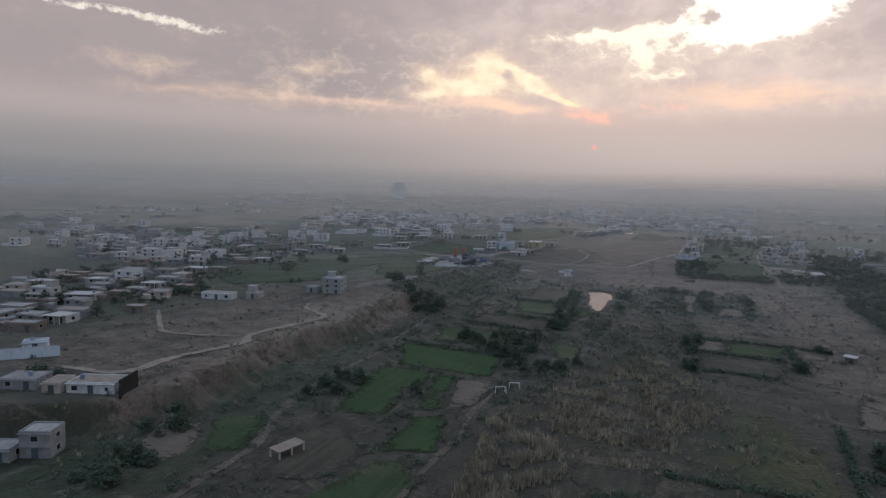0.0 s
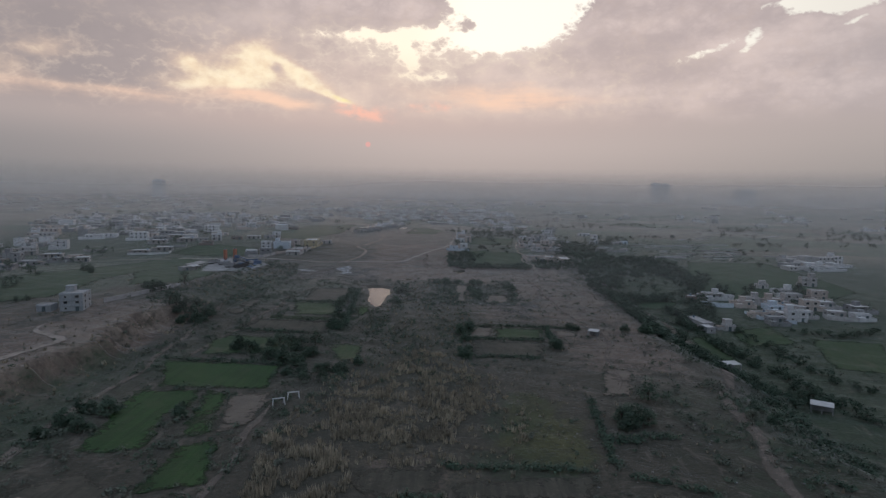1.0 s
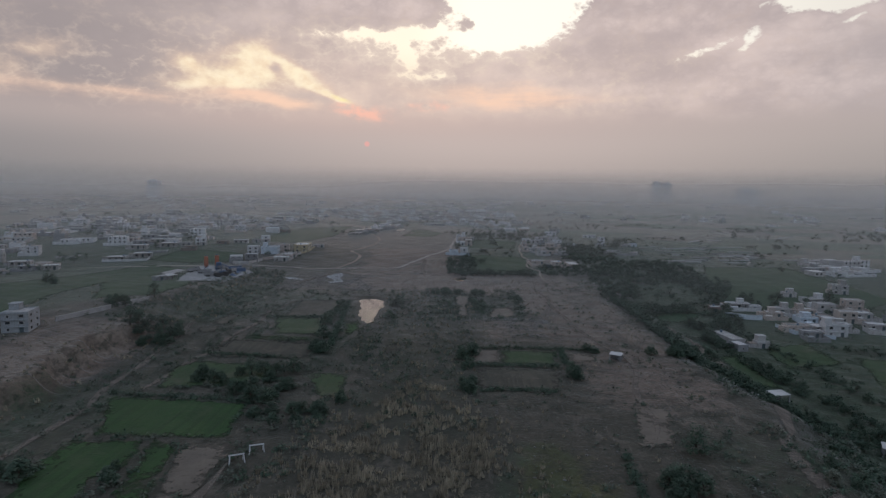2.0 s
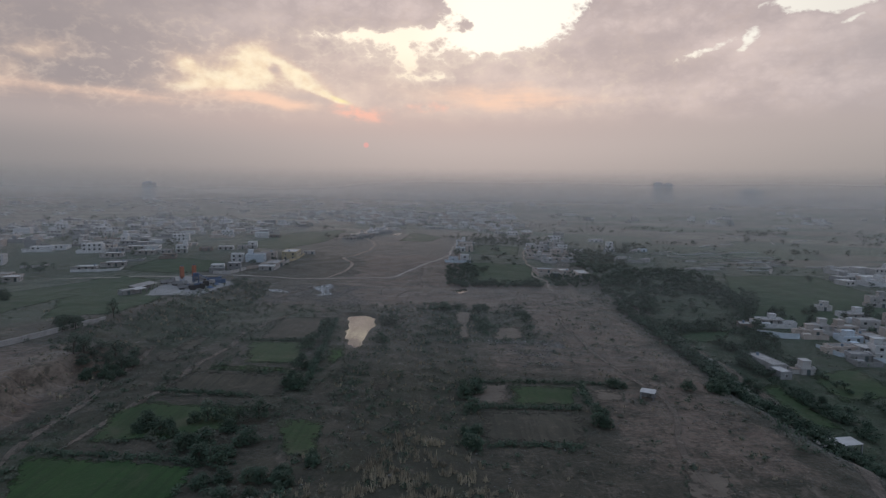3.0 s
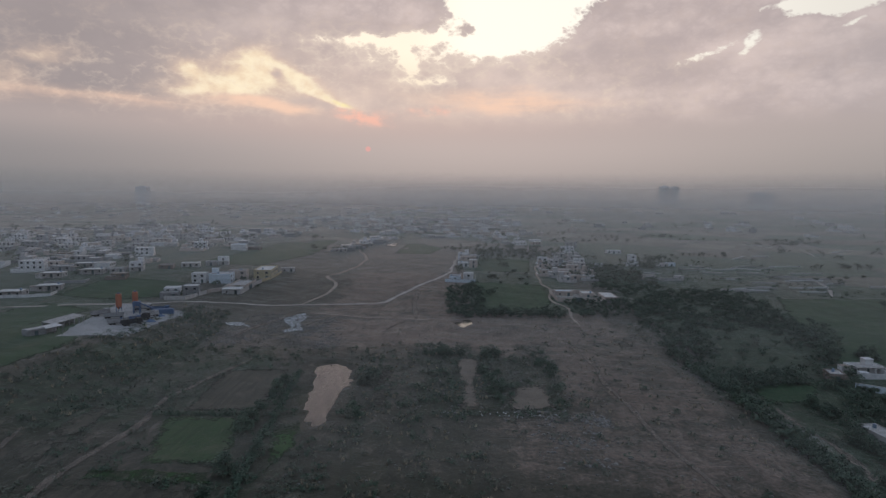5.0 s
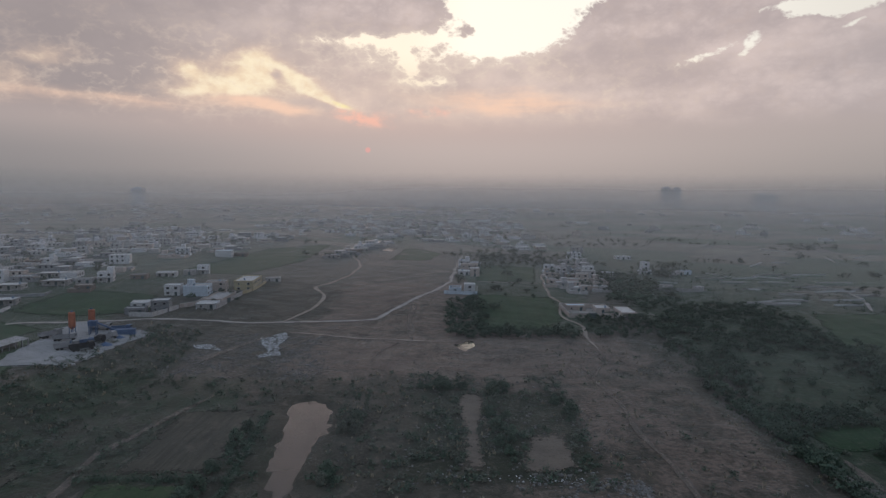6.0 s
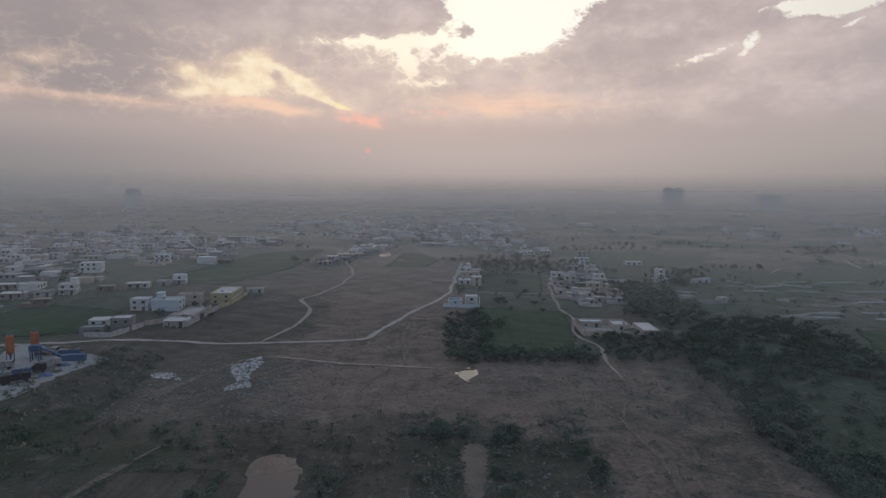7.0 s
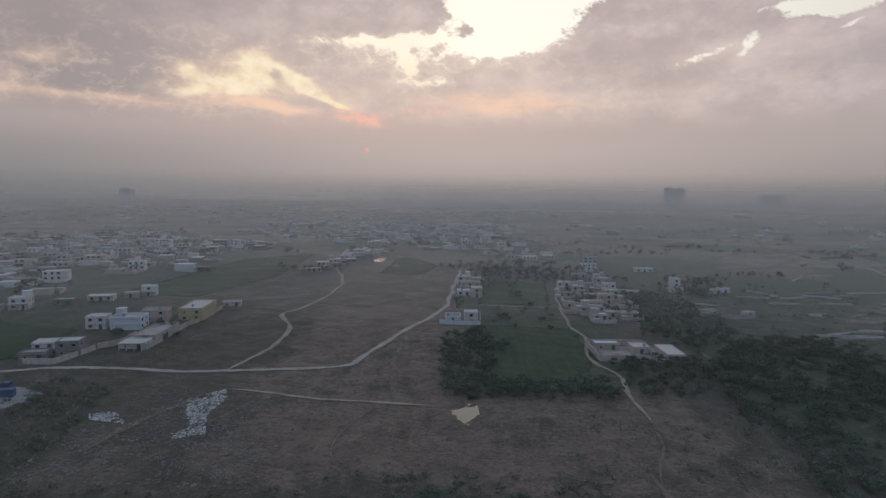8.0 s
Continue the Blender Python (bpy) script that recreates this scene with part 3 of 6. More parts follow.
def make_ground():
    xs, ys = spread(-240, 240, 2.5, -4700, 4700), spread(-20, 520, 2.5, -1500, 4900)
    xs = np.sort(np.concatenate([xs[(xs < -126.5) | (xs > -97.5)], np.arange(-126, -97.8, 0.8)]))
    ys = np.sort(np.concatenate([ys[(ys < 11.5) | (ys > 212.5)], np.arange(12.5, 212, 1.25)]))
    gx, gy = np.meshgrid(xs, ys)
    gz = with_ponds(gx, gy, ground_z(gx, gy))
    gz = np.where(np.hypot(gx, gy) > 900, gz * 0 + 4.5 + 0.2 * (gz - 4.5), gz)
    nx, ny = len(xs), len(ys)
    idx = np.arange(nx * ny).reshape(ny, nx)
    faces = np.stack([idx[:-1, :-1], idx[:-1, 1:], idx[1:, 1:], idx[1:, :-1]], -1).reshape(-1, 4)
    me = bpy.data.meshes.new("ground")
    me.from_pydata(np.stack([gx, gy, gz], -1).reshape(-1, 3).tolist(), [], faces.tolist())
    me.materials.append(OPEN_GROUND)
    for p in me.polygons:
        p.use_smooth = True
    x, y = gx.ravel(), gy.ravel()
    band = lambda a, b, c, d, v: ease(a, b, v) * (1 - ease(c, d, v))
    bare = 0.72 * band(-75, -50, 66, 80, x) * band(268, 300, 440, 520, y)
    bare = np.maximum(bare, 0.62 * band(30, 42, 70, 80, x) * band(100, 128, 300, 330, y))
    bare = np.maximum(bare, 0.6 * band(8, 18, 60, 75, x) * band(175, 190, 300, 330, y))
    bare = np.maximum(bare, 0.95 * band(-122, -116, -106, -98, x) * band(20, 40, 182, 200, y))
    bare = np.maximum(bare, 0.5 * band(-215, -185, -112, -100, x) * band(20, 50, 170, 220, y))
    bare = np.maximum(bare, 0.7 * band(-150, -135, -112, -100, x) * band(20, 50, 180, 205, y))
    bare = np.maximum(bare, 0.5 * band(-100, -90, -60, -40, x) * band(255, 270, 300, 330, y))
    bare = np.maximum(bare, 0.4 * band(-90, -70, 10, 40, x) * band(430, 520, 640, 760, y))
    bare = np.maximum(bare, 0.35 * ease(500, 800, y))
    straw = 0.4 * band(-34, -24, 6, 18, x) * band(38, 52, 96, 116, y)
    straw = np.maximum(straw, 0.35 * band(-15, -5, 30, 45, x) * band(100, 120, 150, 200, y))
    grass = 0.85 * ease(78, 104, x) * ease(-60, 60, y)
    grass = np.maximum(grass, 0.8 * ease(-125, -165, x) * ease(140, 230, y))
    grass = np.maximum(grass, 0.5 * ease(-140, -180, x))
    grass = np.maximum(grass, 0.55 * band(-120, -105, -84, -72, x) * ease(160, 130, y))
    grass = np.maximum(grass, 0.35 * band(-60, -50, -20, -8, x) * band(90, 110, 250, 280, y))
    grass = np.maximum(grass, 0.8 * band(2, 14, 60, 90, x) * band(345, 360, 560, 640, y))
    grass = np.maximum(grass, 0.55 * band(-135, -112, -62, -50, x) * band(190, 215, 270, 320, y))
    grass = np.maximum(grass, 0.5 * ease(-85, -120, x) * ease(360, 420, y))
    grass = grass * (1 - 0.45 * ease(450, 900, y) * (1 - ease(0, 150, x)))
    for lot in ([(13, 101), (26, 98), (28, 87), (23, 74), (8, 64), (6, 78)], [(2, 62), (24, 66), (30, 50), (10, 40)]):
        grass = np.maximum(grass, 0.5 * ease(-3, 3, inside(lot, x, y)))
    bare = np.maximum(bare, 0.55 * ease(-2, 2, inside([(-17, 56), (-3, 61), (3, 52), (-3, 40), (-14, 38)], x, y)))
    grass = np.maximum(grass, 0.5 * ease(36, 58, x) * ease(122, 92, y))
    for lot in ([(-100, 64), (-100, 93), (-106, 149), (-104, 176), (-118, 178), (-129, 153), (-127, 119), (-120, 80), (-117, 58)], [(-142, 144), (-126, 123), (-113, 119), (-106, 180), (-120, 194), (-128, 165)]):
        bare = np.maximum(bare, 1.2 * ease(-4, 4, inside(lot, x, y)))
    brush = 0.66 * band(-128, -118, -92, -86, x) * band(186, 204, 290, 340, y)
    brush = np.maximum(brush, 0.5 * band(-100, -92, -78, -70, x) * band(60, 100, 230, 265, y))
    brush = np.maximum(brush, 0.55 * band(-30, -20, 4, 12, x) * band(84, 100, 205, 225, y))
    brush = np.maximum(brush, 0.6 * band(-52, -46, -38, -34, x) * band(120, 160, 240, 262, y))
    brush = np.maximum(brush, 0.75 * band(-14, -8, 30, 38, x) * band(212, 224, 272, 284, y))
    brush = np.maximum(brush, 0.7 * band(-135, -122, -106, -98, x) * band(-20, 0, 24, 40, y))
    brush = np.maximum(brush, 0.55 * band(36, 46, 84, 92, x) * band(10, 30, 84, 108, y))
    brush = np.maximum(brush, 0.6 * band(78, 84, 104, 112, x) * band(60, 90, 270, 300, y))
    tilled = np.maximum(ease(560, 760, y), np.maximum(ease(150, 230, x) * ease(380, 470, y), ease(-300, -420, x)))
    weeds = 0.85 * ease(-5, 6, inside([(7, 60), (9, 72), (12, 84), (14, 98), (24, 101), (28, 92), (32, 78), (33, 60), (24, 48)], x, y))
    for name, vals in (("weeds", weeds), ("tilled", tilled), ("brush", brush), ("bare", bare), ("straw", straw), ("grass", grass)):
        me.attributes.new(name, "FLOAT", "POINT").data.foreach_set("value", vals.astype(np.float32))
    return tagged(new("ground", me), "open plain of dry brown soil, scrub and rough grass", "ground", kind="structure")


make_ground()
# Translucent rings added round the scene to stand in for haze.
for radius, thick in ((235, 0.05), (360, 0.13), (540, 0.16), (820, 0.20), (1250, 0.27), (2000, 0.66)):
    veil = Geo()
    for k in range(96):
        a = k * math.tau / 96
        top = 58 + radius * 0.036
        veil.v += [(math.sin(a) * radius, 50 + math.cos(a) * radius, 0.0), (math.sin(a) * radius, 50 + math.cos(a) * radius, top)]
        n = (k + 1) % 96
        veil.f.append((2 * k, 2 * n, 2 * n + 1, 2 * k + 1))
    whole("backdrop", veil, haze_material("haze_film", thick, HAZE_TINT if radius < 1000 else FAR_TINT, (1.0, 26.0), (34.0, top)), "added translucent ring standing in for grey evening haze", "haze", kind="structure")
# low translucent sheets added to pale the middle distance, in place of haze
LOW_HAZE = haze_material("low_haze_film", 0.054, HAZE_TINT, (0.5, 10.0), (12.0, 27.0), (-130.0, 10.0))
for far in (165, 220, 275):
    veil = Geo()
    for k in range(27):
        x = -260 + 20 * k
        y = far + 12 * math.sin(x * 0.013 + far)
        veil.v += [(x, y, -12.0), (x, y, 27.0)]
        if k:
            veil.f.append((2 * k - 2, 2 * k, 2 * k + 1, 2 * k - 1))
    whole("backdrop", veil, LOW_HAZE, "added low sheet standing in for haze over the fields", "haze", kind="structure")


def drape(name, poly, mat, label, category, lift=0.12, cell=5.0, ragged=1.0, kind="structure", level=None):
    """A patch with an uneven outline that lies on the ground."""
    rng = random.Random(len(poly) * 1000 + int(abs(poly[0][0] * 7 + poly[0][1] * 13)))
    outline = []
    for (x0, y0), (x1, y1) in zip(poly, poly[1:] + poly[:1]):
        n = max(2, int(math.hypot(x1 - x0, y1 - y0) / 2.2))
        for k in range(n):
            s = k / n
            outline.append((x0 + (x1 - x0) * s + rng.uniform(-ragged, ragged), y0 + (y1 - y0) * s + rng.uniform(-ragged, ragged)))
    bm = bmesh.new()
    bm.faces.new([bm.verts.new((x, y, 0)) for x, y in outline])
    xs, ys = [p[0] for p in outline], [p[1] for p in outline]
    for lo, hi, no in ((min(xs), max(xs), (1, 0, 0)), (min(ys), max(ys), (0, 1, 0))):
        c = lo + cell
        while c < hi:
            bmesh.ops.bisect_plane(bm, geom=bm.verts[:] + bm.edges[:] + bm.faces[:], plane_co=Vector(no) * c, plane_no=no)
            c += cell
    bmesh.ops.triangulate(bm, faces=bm.faces[:])
    if bm.faces and sum(f.normal.z for f in bm.faces) < 0:
        bmesh.ops.reverse_faces(bm, faces=bm.faces[:])
    rim = bmesh.ops.extrude_edge_only(bm, edges=[e for e in bm.edges if e.is_boundary])["geom"]
    skirt = {v for v in rim if isinstance(v, bmesh.types.BMVert)}
    for v in bm.verts:
        v.co.z = (height(v.co.x, v.co.y) + lift if level is None else level) - (0.3 if v in skirt else 0.0)
    me = bpy.data.meshes.new(name)
    worn = [0.0 if v in skirt else 0.34 + 0.66 * float(ease(0.0, 3.0, inside(poly, np.float64(v.co.x), np.float64(v.co.y)))) for v in bm.verts]
    bm.to_mesh(me)
    bm.free()
    me.attributes.new("worn", "FLOAT", "POINT").data.foreach_set("value", worn)
    me.materials.append(mat)
    return tagged(new(name, me), label, category, kind=kind)


def ribbon(name, points, width, mat, label, lift=0.16, category="track"):
    """A worn track along points, with uneven edges."""
    rng = random.Random(int(points[0][0] * 31 + points[-1][1]))
    line = []
    for k in range(len(points) - 1):
        p0, p1, p2, p3 = (Vector(points[min(max(k + j, 0), len(points) - 1)]) for j in (-1, 0, 1, 2))
        n = max(2, int((p2 - p1).length / 2.5))
        for i in range(n):
            s = i / n
            line.append(0.5 * ((2 * p1) + (p2 - p0) * s + (2 * p0 - 5 * p1 + 4 * p2 - p3) * s * s + (3 * p1 - p0 - 3 * p2 + p3) * s**3))
    line.append(Vector(points[-1]))
    g, wander = Geo(), rng.uniform(0, 6)
    for k, p in enumerate(line):
        bend = min(1.0, k / 5, (len(line) - 1 - k) / 5)
        p = p + Vector((0.55 * math.sin(k * 0.42 + wander), 0.4 * math.sin(k * 0.31 + 2 * wander))) * bend
        d = (line[min(k + 1, len(line) - 1)] - line[max(k - 1, 0)]).normalized()
        tip = min(1.0, 0.2 + k / 7, 0.2 + (len(line) - 1 - k) / 7)
        w = width * (0.5 + 0.09 * math.sin(k * 0.7) + rng.uniform(-0.05, 0.05)) * tip
        for s, up in ((-1.35, -0.1), (-0.95, 0.0), (-0.3, -0.03), (0.3, -0.03), (0.95, 0.0), (1.35, -0.1)):
            q = (p.x - d.y * s * w, p.y + d.x * s * w)
            g.v.append((*q, height(*q) + lift + up))
    for k in range(len(line) - 1):
        for i in range(5):
            a = k * 6 + i
            g.f.append((a, a + 6, a + 7, a + 1))
    ob = whole(name, g, mat, label, category, kind="structure")
    ob.data.attributes.new("worn", "FLOAT", "POINT").data.foreach_set("value", [0.0, 0.42, 1.0, 1.0, 0.42, 0.0] * len(line))
    return ob


# ---- water ----
for poly, level, label in ((POND, -0.75, "long still pond with muddy banks mirroring the sky"), (POOL, height(5, 330) - 0.02, "small shallow pool on bare earth"),
                           (FAR_POOL, height(-60, 682) - 0.15, "small far pool beside the track")):
    cx, cy = sum(p[0] for p in poly) / len(poly), sum(p[1] for p in poly) / len(poly)
    out = 1.35 if poly is POND else 1.06
    wide = [(cx + (x - cx) * out + ((2 if x > cx else -2) if poly is POND else 0), cy + (y - cy) * min(out, 1.12)) for x, y in poly]
    drape("water", wide, WATER, label, "pond", level=level, ragged=0.1)

# ---- fields ----
FIELDS = [
    (CROP, "bright green young wheat plot", [(-87, 126), (-50, 122), (-48, 102), (-61, 101), (-77, 102)]),
    (CROP, "bright green crop plot with a rough edge", [(-81, 98), (-65, 99), (-62, 86), (-66, 82), (-63, 70), (-61, 62), (-74, 60)]),
    (CROP, "narrow green crop strip", [(-63, 98), (-57, 97), (-52, 72), (-56, 68)]),
    (CROP, "small square green crop plot", [(-55, 65), (-48, 67), (-43, 48), (-54, 45)]),
    (CROP_DULL, "thin pale green crop plot", [(-53, 38), (-47, 44), (-39, 30), (-45, 12), (-58, 12)]),
    (CROP_DULL, "thin green plot beside the footpath", [(-96, 45), (-89, 52), (-84, 49), (-79, 34), (-85, 29)]),
    (TAN, "bare tilled brown plot", [(-55, 96), (-45, 99), (-44, 76), (-50, 72)]),
    (FALLOW, "fallow brown lot round the hut", [(-76, 45), (-66, 52), (-55, 42), (-57, 30), (-68, 24), (-75, 31)]),
    (TAN, "bare earth lot below the bank", [(-100, 27), (-103, 36), (-97, 42), (-87, 28), (-92, 20)]),
    (FALLOW, "grey-brown fallow field", [(-76, 181), (-47, 180), (-44, 162), (-77, 162)]),
    (CROP_DULL, "dull green crop strip", [(-70, 215), (-50, 216), (-47, 190), (-63, 190)]),
    (CROP, "low green crop strip along a bund", [(-72, 187), (-48, 186), (-46, 182), (-71, 183)]),
    (CROP_DULL, "thin green field beside trees", [(-77, 157), (-52, 155), (-49, 143), (-60, 136), (-78, 132), (-82, 150)]),
    (CROP_DULL, "thin green lot among trees", [(-41, 147), (-29, 144), (-27, 124), (-34, 127)]),
    (FALLOW, "dry lot beside the pond", [(-70, 256), (-50, 258), (-49, 222), (-68, 220)]),
    (TAN, "small tan lot bounded by a hedge", [(8, 172), (17, 172), (16, 157), (6, 156)]),
    (CROP_DULL, "square dull green plot bounded by hedges", [(18, 171), (35, 171), (33, 157), (17, 156)]),
    (FALLOW, "wide fallow plot bounded by hedges", [(8, 150), (33, 151), (30, 132), (9, 132)]),
    (TAN, "small tan lot beside the shed", [(38, 168), (47, 170), (46, 159), (37, 158)]),
    (FALLOW, "pale threshing patch", [(-92, 191), (-86, 189), (-86, 198), (-89, 201), (-94, 197)]),
    (FALLOW, "pale threshing patch", [(-92, 204), (-85, 203), (-86, 220), (-92, 223), (-92, 215)]),
    (CROP, "green grass strip at the water's edge", [(-41, 208), (-36, 213), (-34, 198), (-37, 188)]),
    (FALLOW, "round pale patch of trodden soil", [(-21, 176), (-17, 179), (-15, 171), (-17, 165), (-21, 164)]),
    (TAN, "bare clearing in the scrub", [(3, 273), (9, 275), (10, 266), (8, 247), (8, 225), (3, 224), (4, 244), (2, 262)]),
    (TAN, "bare square clearing in the scrub", [(19, 243), (28, 245), (28, 226), (21, 224), (16, 224)]),
    (FALLOW, "small grassy strip between bushes", [(-22, 259), (-18, 259), (-19, 243), (-22, 243)]),
    (FALLOW, "small grassy strip between bushes", [(-21, 240), (-17, 240), (-17, 227), (-20, 226)]),
    (MEADOW, "dark green field before the village", [(14, 428), (53, 426), (54, 384), (42, 358), (12, 356)]),
    (MEADOW, "dark green field beside the village road", [(18, 560), (62, 556), (52, 476), (15, 474)]),
    (MEADOW, "dark green field behind the village", [(112, 532), (132, 497), (112, 440), (84, 425), (100, 500)]),
    (MEADOW, "wide green field in the low ground", [(140, 292), (185, 262), (238, 300), (232, 400), (176, 398), (156, 345)]),
    (MEADOW, "green plot in the low ground", [(98, 270), (126, 274), (114, 256), (98, 254)]),
    (FALLOW, "grey silt patch", [(-16, 52), (-1, 55), (0, 47), (-3, 44), (-10, 42), (-15, 44)]),
    (FALLOW, "grey silt patch behind a hedge", [(2, 48), (17, 51), (29, 52), (26, 43), (3, 41)]),
    (TAN, "bare reddish patch by the path", [(47, 124), (54, 118), (48, 98), (41, 97)]),
    (FALLOW, "small dry lot behind a hedge", [(36, 45), (45, 46), (46, 30), (34, 30)]),
    (CROP_DULL, "low green plot below the slope", [(158, 208), (185, 202), (160, 156), (142, 165)]),
    (CROP_DULL, "green plot in the low ground", [(128, 218), (150, 228), (148, 200), (124, 192)]),
    (CROP_DULL, "green strip below the slope", [(104, 205), (112, 210), (110, 170), (102, 172)]),
    (MEADOW, "green field beside the concrete yard", [(-185, 298), (-152, 318), (-128, 270), (-128, 236), (-150, 225)]),
    (MEADOW, "green field behind the roadside houses", [(-190, 405), (-148, 402), (-136, 372), (-162, 356), (-195, 360)]),
    (MEADOW, "long green field beyond the bank", [(-235, 190), (-205, 290), (-188, 345), (-160, 335), (-172, 240), (-165, 190), (-195, 165)]),
    (MEADOW, "long green field by the town", [(-168, 470), (-128, 470), (-112, 560), (-120, 700), (-160, 640)]),
    (MEADOW, "far green field", [(-50, 590), (-20, 585), (-8, 640), (-30, 690), (-46, 690)]),
]
for n, (mat, label, poly) in enumerate(FIELDS):
    drape("field", poly, mat, label, "field", lift=0.14 + 0.012 * (n % 7))

drape("yard", [(56, 383.5), (86, 384), (86, 399), (76, 402.5), (56, 402)], PALE_TRACK, "pale trodden earth yard inside the farm walls", "yard", lift=0.2, ragged=0.3)

# ---- tracks ----
ribbon("dirt_road", [(-215, 330), (-175, 342), (-139, 353), (-120, 360), (-98, 364), (-69, 365), (-37, 372), (-31, 381), (-23, 406), (-4, 455), (0, 489), (3, 540), (8, 620)], 2.6, PALE_TRACK, "pale earth road worn by wheels", 0.24)
ribbon("dirt_road", [(-74, 364), (-71, 379), (-66, 397), (-68, 421), (-77, 444), (-74, 452), (-68, 478), (-66, 524), (-70, 560), (-86, 620)], 2.2, DIRT_TRACK, "light brown winding earth track", 0.26)
ribbon("dirt_road", [(-67, 348), (-45, 342), (-21, 338), (-2, 335)], 1.8, DIRT_TRACK, "faint brown earth track", 0.22)
ribbon("village_lane", [(78, 590), (70, 553), (60, 506), (55, 458), (53.5, 433), (55.5, 419), (55.5, 409), (52.5, 392), (53, 379), (57, 365), (56, 347), (55.5, 335), (55, 324)], 1.6, DIRT_TRACK, "earth lane along the village edge", 0.26)
ribbon("footpath", [(98.8, 250), (99.7, 219), (101, 203), (100, 177), (92.8, 147), (84, 122), (77, 106)], 4.2, FAINT_TRACK, "earth lane below the slope", 0.2)
ribbon("footpath", [(13, 470), (35, 469), (53, 469)], 1.6, PALE_TRACK, "narrow pale path across fields", 0.28)
ribbon("farm_track", [(-76, 10), (-78, 34), (-83, 50), (-89, 75), (-88, 99), (-90, 121), (-93, 141), (-96, 176), (-99, 205)], 2.2, FAINT_TRACK, "earth track along the foot of the bank", 0.2)
ribbon("farm_track", [(-82, 128), (-80, 150), (-78, 167), (-77, 183), (-75, 209), (-76, 228), (-72, 250), (-66, 270)], 1.9, FAINT_TRACK, "brown earth track between fields", 0.2)
ribbon("footpath", [(44, 300), (46, 286), (47, 263), (47, 245), (49, 212), (52, 184), (57, 163), (52, 138), (49, 123), (47, 106), (42, 95)], 1.4, FAINT_TRACK, "reddish worn path down the slope", 0.2)
ribbon("footpath", [(77, 112), (72, 96), (69, 82), (67, 70), (63, 54), (61, 42), (58, 22)], 3.0, FAINT_TRACK, "reddish worn path along the lip", 0.2)
ribbon("footpath", [(-147, 44), (-129, 47), (-126, 63), (-121, 83), (-125, 92), (-122, 109), (-120, 126), (-135, 138), (-139, 149)], 3.0, DIRT_TRACK, "light earth path over the raised ground", 0.22)
ribbon("footpath", [(-126, 90), (-149, 83), (-161, 91), (-180, 108)], 2.0, DIRT_TRACK, "light earth path to the houses", 0.24)
ribbon("footpath", [(-40, 20), (-42, 45), (-41, 59), (-43, 73), (-43, 91)], 1.6, FAINT_TRACK, "brown path through dry reeds", 0.2)
ribbon("footpath", [(-18.8, 408), (-18.3, 377), (-17.1, 354), (-15, 338)], 2.4, FAINT_TRACK, "faint brown wheel track over the open plain", 0.2)
ribbon("footpath", [(-63, 318), (-56, 335), (-54, 340)], 1.2, FAINT_TRACK, "faint footpath", 0.2)
ribbon("footpath", [(225, 497), (236, 482), (232, 455), (224, 432), (210, 405)], 2.2, PALE_TRACK, "pale earth lane past walled plots", 0.22)
ribbon("footpath", [(196, 462), (212, 475), (225, 475), (221, 463), (204, 455), (197, 460)], 1.0, PALE_TRACK, "pale worn loop round a plot", 0.24)
ribbon("footpath", [(55, 325), (53.5, 312), (49, 301), (46, 290)], 1.1, FAINT_TRACK, "worn earth path up to the village", 0.22)
ribbon("footpath", [(-20, 334), (-24, 322), (-27, 308), (-26, 300)], 1.0, FAINT_TRACK, "faint footpath", 0.2)
ribbon("farm_track", [(-72, 345), (-77, 330), (-82, 316), (-84, 300)], 2.6, FAINT_TRACK, "brown wheel track past the waste heap", 0.2)


# ---- buildings ----
STOREY = 2.55


def window_mesh(w, h):
    """A window's frame, one closed ring."""
    a, b = w / 2, w / 2 - 0.1
    ring = [(-a, 0), (a, 0), (a, h), (-a, h)], [(-b, 0.1), (b, 0.1), (b, h - 0.1), (-b, h - 0.1)]
    v = [(x, y, z) for y in (-0.09, 0.02) for r in ring for x, z in r]
    f = []
    for k in range(4):
        n = (k + 1) % 4
        f += [(k, n, 4 + n, 4 + k), (8 + n, 8 + k, 12 + k, 12 + n), (n, k, 8 + k, 8 + n), (4 + k, 4 + n, 12 + n, 12 + k)]
    return Geo().add(v, f)


WIN = {"wide": (window_mesh(1.5, 1.25).mesh("window", PLASTER), Geo().box(-0.7, 0.7, -0.035, 0.02, 0.06, 1.2).mesh("pane", GLASS)),
       "small": (window_mesh(0.9, 1.0).mesh("window", PLASTER), Geo().box(-0.42, 0.42, -0.035, 0.02, 0.06, 0.95).mesh("pane", GLASS))}
DOOR_MESH = Geo().box(-0.55, 0.55, -0.06, 0.02, 0, 1.95).box(-0.62, -0.55, -0.1, 0.02, 0, 2.0).box(0.55, 0.62, -0.1, 0.02, 0, 2.0).box(-0.62, 0.62, -0.1, 0.02, 1.95, 2.05).mesh("door", DOOR)
GATE_MESH = Geo().box(-1.5, -0.03, -0.07, 0.02, 0, 2.2).box(0.03, 1.5, -0.07, 0.02, 0, 2.2).box(-1.75, -1.5, -0.2, 0.12, 0, 2.6).box(1.5, 1.75, -0.2, 0.12, 0, 2.6).mesh("gate", DOOR)


def tank_mesh():
    g = Geo()
    g.tube([(0, 0, 0), (0, 0, 0.9), (0, 0, 1.05), (0, 0, 1.15)], [0.5, 0.5, 0.42, 0.18], 10)
    return g.mesh("water_tank", TANK)


TANK_MESH = tank_mesh()


